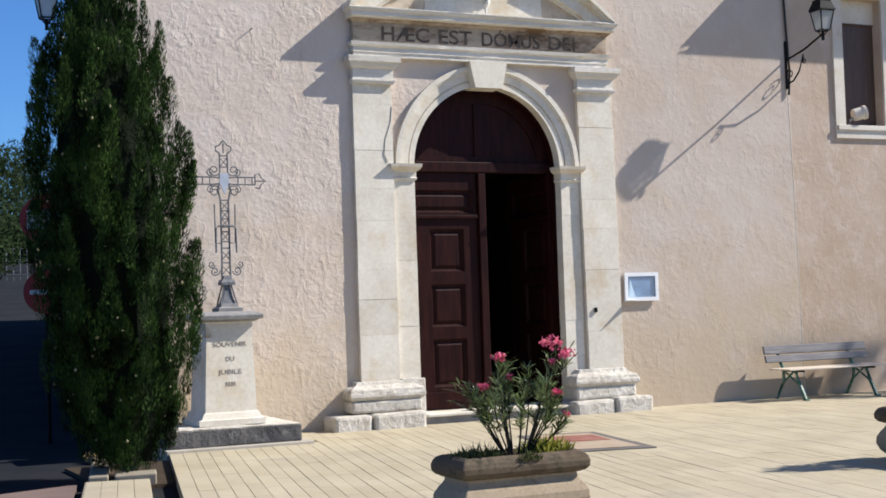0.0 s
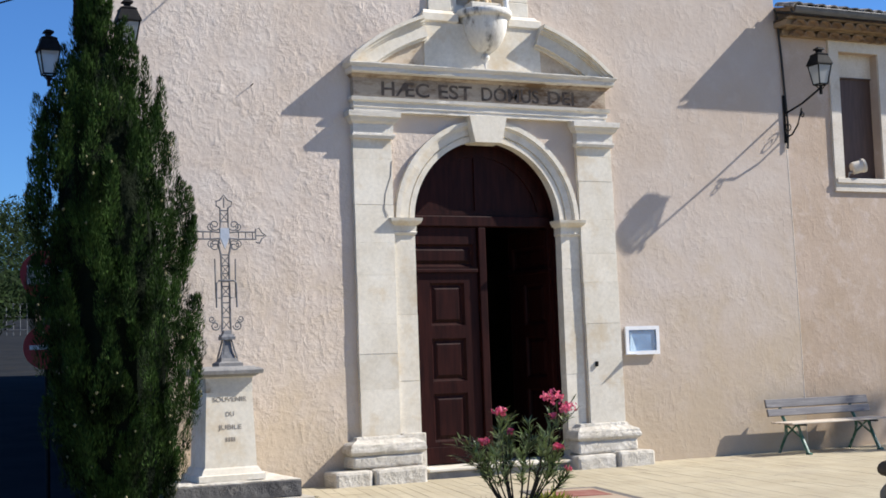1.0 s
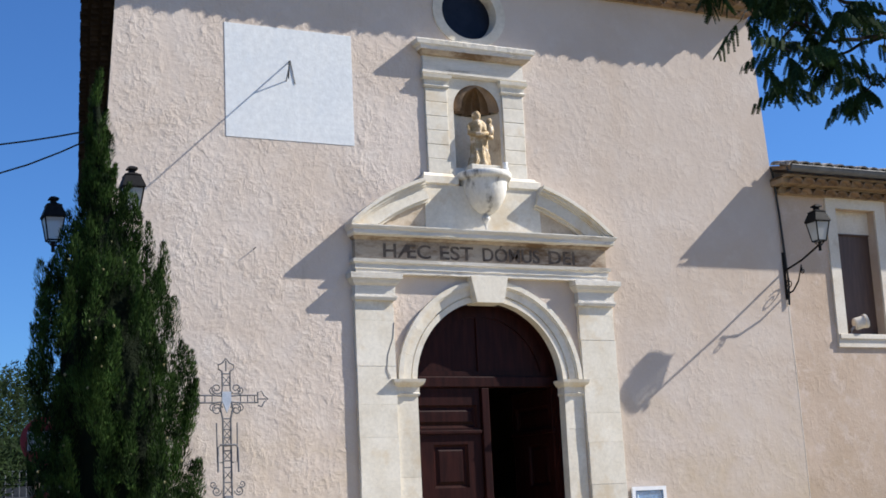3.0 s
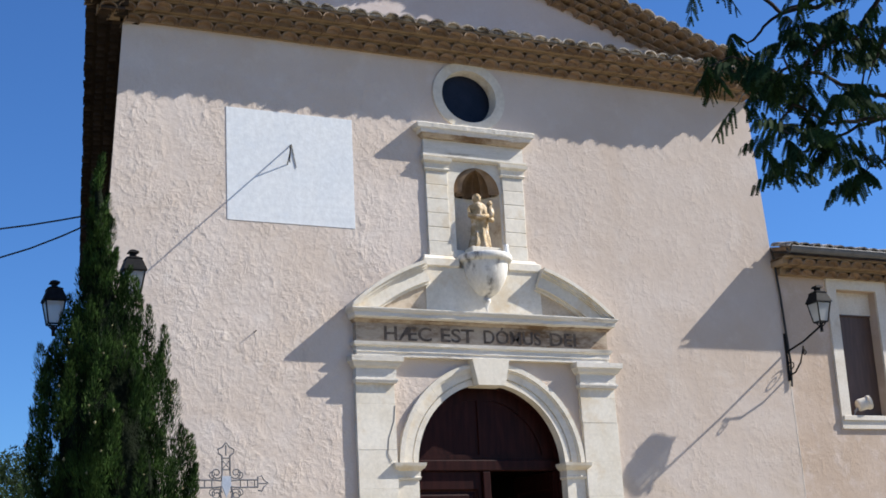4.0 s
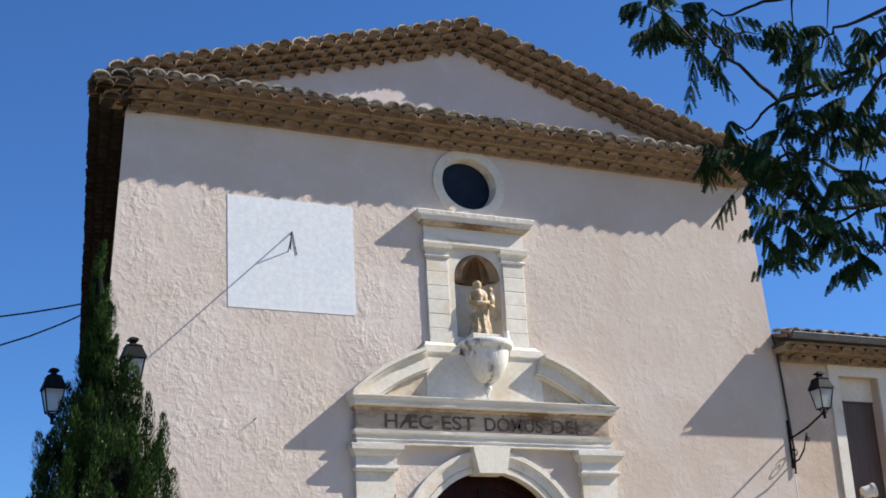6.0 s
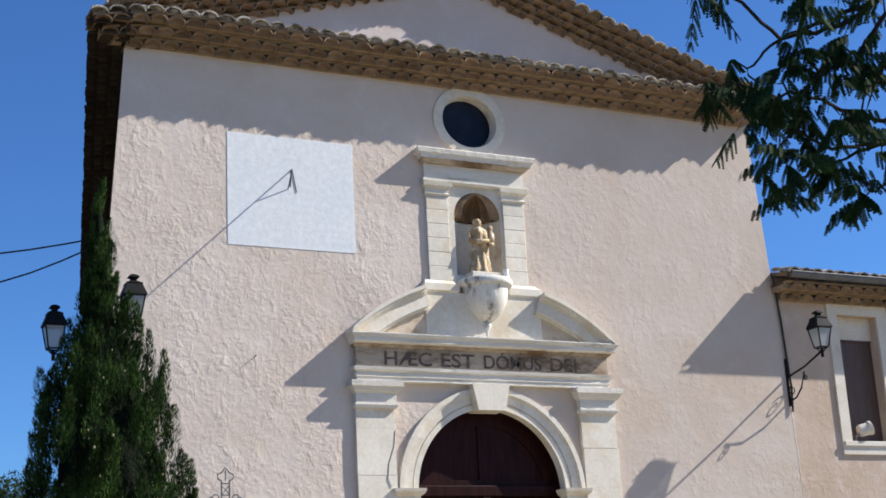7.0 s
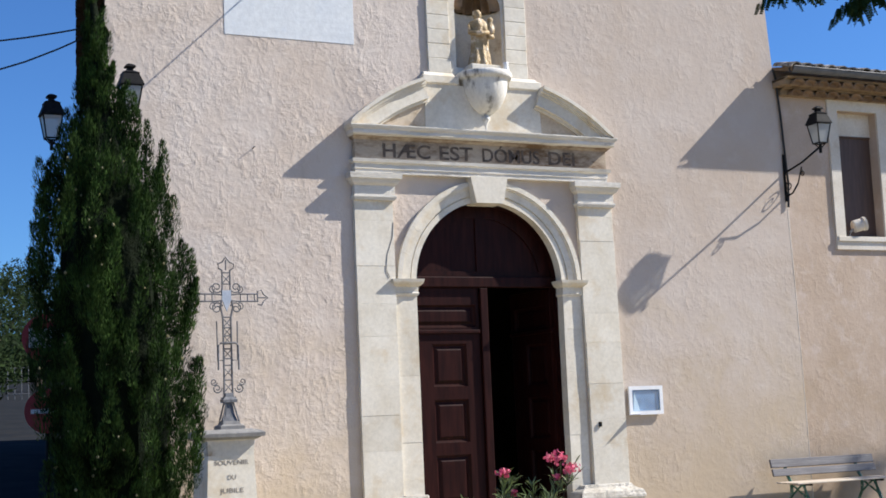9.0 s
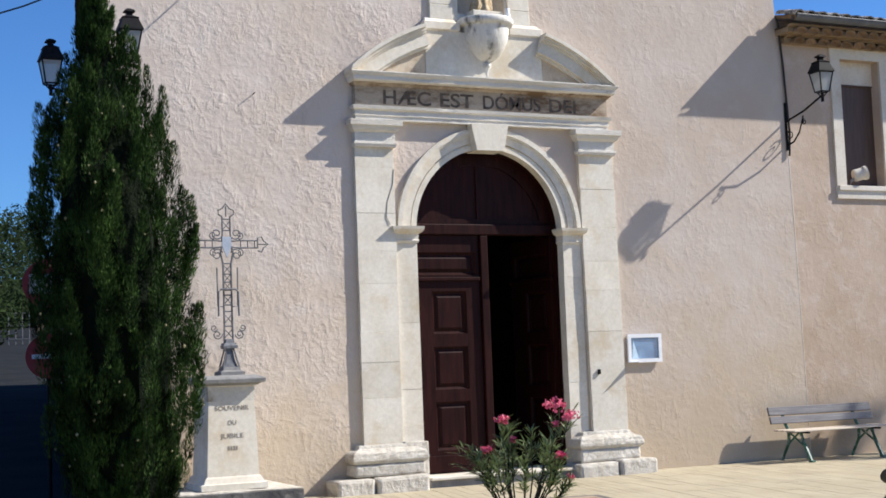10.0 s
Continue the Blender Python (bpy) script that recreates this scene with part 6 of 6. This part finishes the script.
def silk_tree(trunk_at, label):
    rnd = random.Random(5)
    ob = thing("silk_tree", label, "tree", at=trunk_at)
    T = Vector(trunk_at)
    bm = bmesh.new()
    fork = T + Vector((-0.25, 0.1, 2.4))
    tube(bm, [T + Vector((0, 0, -0.3)), T + Vector((-0.05, 0, 1.2)), fork], 0.13, 10, 0.10)
    part("trunk", bm, BARK_DARK, ob)
    limbs = [[(-3.67, -12.34, 4.91), (-3.87, -12.18, 4.74), (-4.09, -12.04, 4.65), (-4.29, -11.92, 4.58), (-4.4, -11.81, 4.44), (-4.32, -11.79, 4.26)],
             [(-3.56, -12.4, 4.93), (-4.04, -12.16, 4.6), (-4.31, -12.01, 4.55), (-4.64, -12.03, 4.74), (-4.74, -12.02, 4.86), (-4.8, -11.97, 4.79)],
             [(-3.33, -12.07, 4.32), (-3.57, -11.91, 4.21), (-3.78, -11.83, 4.28), (-4.11, -11.81, 4.36), (-4.29, -11.66, 4.19), (-4.43, -11.66, 4.38)],
             [(-3.51, -12.24, 4.07), (-3.77, -12.08, 4.0), (-4.08, -12.03, 3.94), (-4.28, -11.97, 4.05), (-4.4, -11.84, 3.84)],
             [(-3.36, -12.1, 4.14), (-3.6, -11.96, 4.06), (-3.85, -11.8, 3.97), (-4.04, -11.68, 3.89)],
             [(-3.59, -12.25, 3.9), (-3.77, -12.12, 3.78), (-3.9, -12.03, 3.69)]]
    limbs += [[(-3.77, -12.56, 4.68), (-3.97, -12.42, 4.55), (-4.08, -12.28, 4.34), (-4.24, -12.19, 4.29), (-4.36, -12.08, 4.16)],
             [(-3.81, -12.74, 4.91), (-4.07, -12.59, 4.85), (-4.27, -12.46, 4.77), (-4.36, -12.38, 4.67)],
             [(-3.53, -12.51, 5.22), (-3.97, -12.29, 5.19), (-4.32, -12.09, 5.12), (-4.57, -11.94, 5.04), (-4.5, -11.94, 4.95)],
             [(-3.45, -12.47, 4.64), (-3.7, -12.28, 4.46), (-3.83, -12.18, 4.35), (-3.87, -12.09, 4.15)],
             [(-3.74, -13.12, 5.24), (-3.53, -13.22, 5.89)],
             [(-3.31, -13.04, 4.41), (-2.31, -13.11, 5.21)],
             [(-4.28, -13.76, 5.17), (-4.79, -13.8, 5.3)]]
    clumps, tips = [], []
    for li, pts in enumerate(limbs):
        pts = [fork] + [Vector(p) for p in pts]
        bm = bmesh.new()
        fine = []
        for a, b in zip(pts, pts[1:]):
            for k in range(5):
                fine.append(a.lerp(b, k / 5) + Vector([rnd.uniform(-.012, .012) for _ in range(3)]))
        fine.append(pts[-1])
        tips.extend(fine[5:])
        tube(bm, fine, 0.019, 7, 0.004)
        for i in range(9, len(fine)):
            for rep in range(2):
                if rnd.random() < 0.10:
                    d = Vector((rnd.uniform(-1, 1), rnd.uniform(-.8, .8), rnd.uniform(-.9, .6))).normalized()
                    e = fine[i] + d * rnd.uniform(0.06, 0.17)
                    tube(bm, [fine[i], fine[i].lerp(e, 0.5) + Vector((0, 0, 0.015)), e], 0.006, 5, 0.003)
                    clumps.append((e, d, rnd.randint(1, 2), 1.0))
        clumps.append((fine[-1], (fine[-1] - fine[-3]).normalized(), 3, 1.0))
        part("limb", bm, BARK_DARK, ob)
    for x, y, z, r in BUNCHES:
        bm = bmesh.new()
        c = Vector((x, y, z))
        n_l = round(r * 66)
        near = min(tips, key=lambda p: (p - c).length - 0.15 * (p.x - c.x))
        mid = near.lerp(c, 0.5) + Vector((0, 0, 0.05))
        tube(bm, [near, mid, c], 0.008, 5, 0.003)
        part("twig", bm, BARK_DARK, ob)
        for k in range(n_l):
            off = Vector((rnd.uniform(-1, 1), rnd.uniform(-1, 1), rnd.uniform(-.6, .9))) * r * 0.6
            clumps.append((c + off, off.normalized() if off.length > 1e-4 else Vector((0, 0, 1)), 1, 0.66))
    v, f = [], []

    def leafy(p, d, size):
        """One twice-feathered leaf: an arched stalk from which the feathers hang like a comb."""
        a = rnd.uniform(0, 2 * math.pi)
        d = (Vector((math.cos(a), math.sin(a), rnd.uniform(-.5, .35))) + d * 0.4).normalized()
        L = rnd.uniform(0.16, 0.27) * size
        sidev = d.cross(Vector((0, 0, 1)))
        if sidev.length < 0.05:
            sidev = Vector((1, 0, 0))
        sidev.normalize()
        n_p = rnd.randint(5, 8)
        prevp = p
        for k in range(n_p):
            t = (k + 1) / n_p
            c = p + d * (L * t) + Vector((0, 0, -0.35 * L * t * t))
            i0 = len(v)
            w = 0.0025
            v.extend([prevp - sidev * w, prevp + sidev * w, c + sidev * w, c - sidev * w])
            f.append((i0, i0 + 1, i0 + 2, i0 + 3))
            prevp = c
            pl = rnd.uniform(0.085, 0.125) * math.sin(math.pi * (0.3 + 0.5 * t))
            for sd in (-1, 1):
                pd = (sidev * sd * rnd.uniform(0.25, 0.6) + d * 0.25 + Vector((0, 0, -1))).normalized()
                across = (d - pd * d.dot(pd)).normalized() if rnd.random() < 0.7 else pd.cross(d).normalized()
                NQ = 8
                for q in range(NQ):
                    tt = (q + 0.5) / NQ
                    qc = c + pd * (pl * tt) + d * (0.12 * pl * tt * tt)
                    lw = 0.0125 * (1 - 0.55 * abs(tt - 0.4))
                    hw = pl / NQ * 0.52
                    for s2 in (-1, 1):
                        j0 = len(v)
                        tipq = qc + across * (s2 * lw) + pd * 0.005
                        v.extend([qc - pd * hw, qc + pd * hw, tipq + pd * hw * 0.7, tipq - pd * hw * 0.6])
                        f.append((j0, j0 + 1, j0 + 2, j0 + 3))
    for p, d, n_l, size in clumps:
        for k in range(n_l):
            leafy(p, d, size)
    cloud("foliage", v, f, MIMOSA, ob, "drooping twice-feathered dark green leaves")


silk_tree((-1.9, -13.1, -0.1), "silk tree with feathery leaves overhanging the square")


# ---------------------------------------------------------------- road signs and distance
def round_sign(at, r, bar, label):
    ob = thing("round_sign", label, "road sign", "road signs", at=at)
    A = Vector(at)
    d = Vector((EYE[0] - at[0], EYE[1] - at[1], 0)).normalized()
    rot = d.to_track_quat('Y', 'Z').to_matrix().to_4x4()
    M = Matrix.Translation(A) @ rot

    def put(bm, name, mat, lab=""):
        bmesh.ops.transform(bm, matrix=M, verts=bm.verts)
        part(name, bm, mat, ob, lab)
    put(prism(bmesh.new(), arc(0, 0, r, r, 0, 360, 36)[:-1], 0.0, 0.02), "disc", SIGN_RED, "red enamel disc")
    put(prism(bmesh.new(), [(-r * .72, -bar), (r * .72, -bar), (r * .72, bar), (-r * .72, bar)], 0.02, 0.024), "bar", SIGN_WHITE, "white bar")
    return ob


SGN = (-5.70, 2.05)
# pole's black is painted shade, so it sinks into the dark behind
pole = thing("sign_pole", "pole coloured black for the shade round it, carrying two round road signs", "pole")
part("pole", tube(bmesh.new(), [(SGN[0] + 0.02, SGN[1] + 0.10, -0.3), (SGN[0] + 0.02, SGN[1] + 0.10, 3.4)], 0.03, 10), IRON, pole)
round_sign((SGN[0], SGN[1], 2.92), 0.33, 0.13, "red round no-entry sign with white bar")
round_sign((SGN[0], SGN[1], 1.93), 0.30, 0.03, "shaded red round road sign below another")


def far_tree(at, h, r, seed, label):
    rnd = random.Random(seed)
    ob = thing("tree", label, "tree", "trees along the road", at=at)
    A = Vector(at)
    bm = bmesh.new()
    tube(bm, [A + Vector((0, 0, -0.5)), A + Vector((0.1, 0, h * 0.3)), A + Vector((0, 0.1, h * 0.6))], 0.18, 7, 0.07)
    for k in range(5):
        a = rnd.uniform(0, 6.28)
        tube(bm, [A + Vector((0.05, 0, h * 0.32)), A + Vector((math.cos(a) * r * .6, math.sin(a) * r * .6, h * rnd.uniform(.5, .75)))], 0.07, 5, 0.02)
    part("trunk", bm, BARK, ob)
    v, f = [], []
    blobs = [(A + Vector((rnd.gauss(0, .42) * r, rnd.gauss(0, .42) * r, h * rnd.uniform(0.22, 0.92))), r * rnd.uniform(0.28, 0.5)) for _ in range(17)]
    for c, br in blobs:
        for k in range(260):
            o = Vector((rnd.gauss(0, 1), rnd.gauss(0, 1), rnd.gauss(0, 1))).normalized()
            p = c + o * br * rnd.uniform(0.55, 1.08)
            s = rnd.uniform(0.09, 0.2)
            u = Vector((rnd.gauss(0, 1), rnd.gauss(0, 1), rnd.gauss(0, 1))).normalized()
            w = u.orthogonal().normalized()
            i0 = len(v)
            v.extend([p - u * s, p + w * s * .5, p + u * s, p - w * s * .5])
            f.append((i0, i0 + 1, i0 + 2, i0 + 3))
    cloud("crown", v, f, WOODS, ob)


for i, (x, y, h, r) in enumerate([(-3.2, 46, 7.0, 3.0), (0.2, 62, 9.0, 3.6), (-8.0, 70, 9.0, 4.0), (-1.5, 84, 10.0, 4.2), (5.5, 92, 11.0, 4.6), (10.5, 100, 11.0, 4.6), (-12.0, 55, 8.0, 3.6), (13.5, 120, 12.0, 5.0), (3.5, 118, 12, 5.0), (-6.5, 100, 11.0, 4.8)]):
    far_tree((x, y, ground_height(x, y) - 0.1), h, r, 40 + i, "leafy green tree beside the climbing road")
far_tree((20.9, -4.5, -0.16), 13.2, 2.2, 61, "tall leafy tree at the far side of the square")
weeds("far_wood", "dark pine wood on the hillside beyond the road", WOODS, (6, 150, 8.0), 60, 8, 2600, 7.5, 2.4, 77)
fence = thing("fence", "grey metal fence panel beside the far road", "fence")
for k in range(4):
    part("post", tube(bmesh.new(), [(5.2 + k * 0.44, 81.0 - k * 0.09, 4.2), (5.2 + k * 0.44, 81.0 - k * 0.09, 6.5)], 0.035, 6), ZINC_DARK, fence)
for z in (4.7, 5.6, 6.45):
    part("rail", tube(bmesh.new(), [(5.1, 81.0, z), (6.6, 80.7, z)], 0.028, 6), ZINC_DARK, fence)


# ---------------------------------------------------------------- paving, last because of its many pieces
def paving():
    v = Vector((0.22, 0.975, 0)).normalized()
    u = Vector((v.y, -v.x, 0))
    o = Vector((-4.97, -1.5, 0))
    W, LEN, GAP = 0.150, 0.90, 0.004
    base = thing("paving", "buff concrete pavers laid in long rows before the church", "paving", kind="structure")
    bed_v = [o + u * a + v * b for a, b in ((0.0, -26), (24, -26), (24, 12), (0.0, 12))]
    bm = bmesh.new()
    lo = [bm.verts.new((p.x, min(p.y, 30), -0.25)) for p in bed_v]
    hi = [bm.verts.new((p.x, min(p.y, 30), GROUND - 0.005)) for p in bed_v]
    bm.faces.new(hi)
    bm.faces.new(lo[::-1])
    for i in range(4):
        bm.faces.new((lo[i], lo[(i + 1) % 4], hi[(i + 1) % 4], hi[i]))
    part("paving_bed", bm, JOINT, base)

    def slab_mesh(L):
        b = bmesh.new()
        box(b, 0, W - GAP, 0, L - GAP, -0.05, 0.0, 0.003)
        return mesh_of(b, "paver", PAVER)
    whole = slab_mesh(LEN)
    rot = Matrix((u, v, Vector((0, 0, 1)))).transposed().to_4x4()
    rnd = random.Random(9)
    far_v, far_f = [], []
    count = 0
    for i in range(150):
        off = rnd.choice((0.0, 0.3, 0.6))
        for j in range(-26, 6):
            at = o + u * (i * W) + v * (j * LEN + off)
            mid = at + u * W / 2 + v * LEN / 2
            if mid.y > 0.35 or mid.y < -25 or mid.x > 13:
                continue
            dz = rnd.uniform(-0.0015, 0.0015)
            near = -6.2 < mid.x < -1.0 and -7.6 < mid.y < -1.0
            if near and count < 300:
                ob = piece("paver", whole, base, Matrix.Translation((at.x, at.y, GROUND + dz)) @ rot)
                count += 1
            else:
                c = [at, at + u * (W - GAP), at + u * (W - GAP) + v * (LEN - GAP), at + v * (LEN - GAP)]
                i0 = len(far_v)
                for p in c:
                    far_v.append((p.x, p.y, GROUND + dz))
                for p in c:
                    far_v.append((p.x, p.y, GROUND - 0.03))
                far_f.extend([(i0, i0 + 1, i0 + 2, i0 + 3), (i0, i0 + 4, i0 + 5, i0 + 1), (i0 + 1, i0 + 5, i0 + 6, i0 + 2), (i0 + 2, i0 + 6, i0 + 7, i0 + 3), (i0 + 3, i0 + 7, i0 + 4, i0)])
    rest = cloud("pavers", far_v, far_f, PAVER_FAR, base)
    tagged(rest, kind="stuff")
    # the little paved strip beyond the bed, by the road
    strip = thing("paving_strip", "short buff paved strip between the cypress bed and the road", "paving", kind="structure")
    so = Vector((-6.335, -3.64, 0))
    bm = bmesh.new()
    box(bm, -0.01, 0.605, -6.3, 0.0, -0.25, GROUND - 0.005)
    bmesh.ops.transform(bm, matrix=Matrix.Translation(so) @ rot, verts=bm.verts)
    part("paving_bed", bm, JOINT, strip)
    for i in range(4):
        for j in range(7):
            at = so + u * (i * W) + v * (-(j + 1) * LEN)
            piece("paver", whole, strip, Matrix.Translation((at.x, at.y, GROUND)) @ rot)


paving()
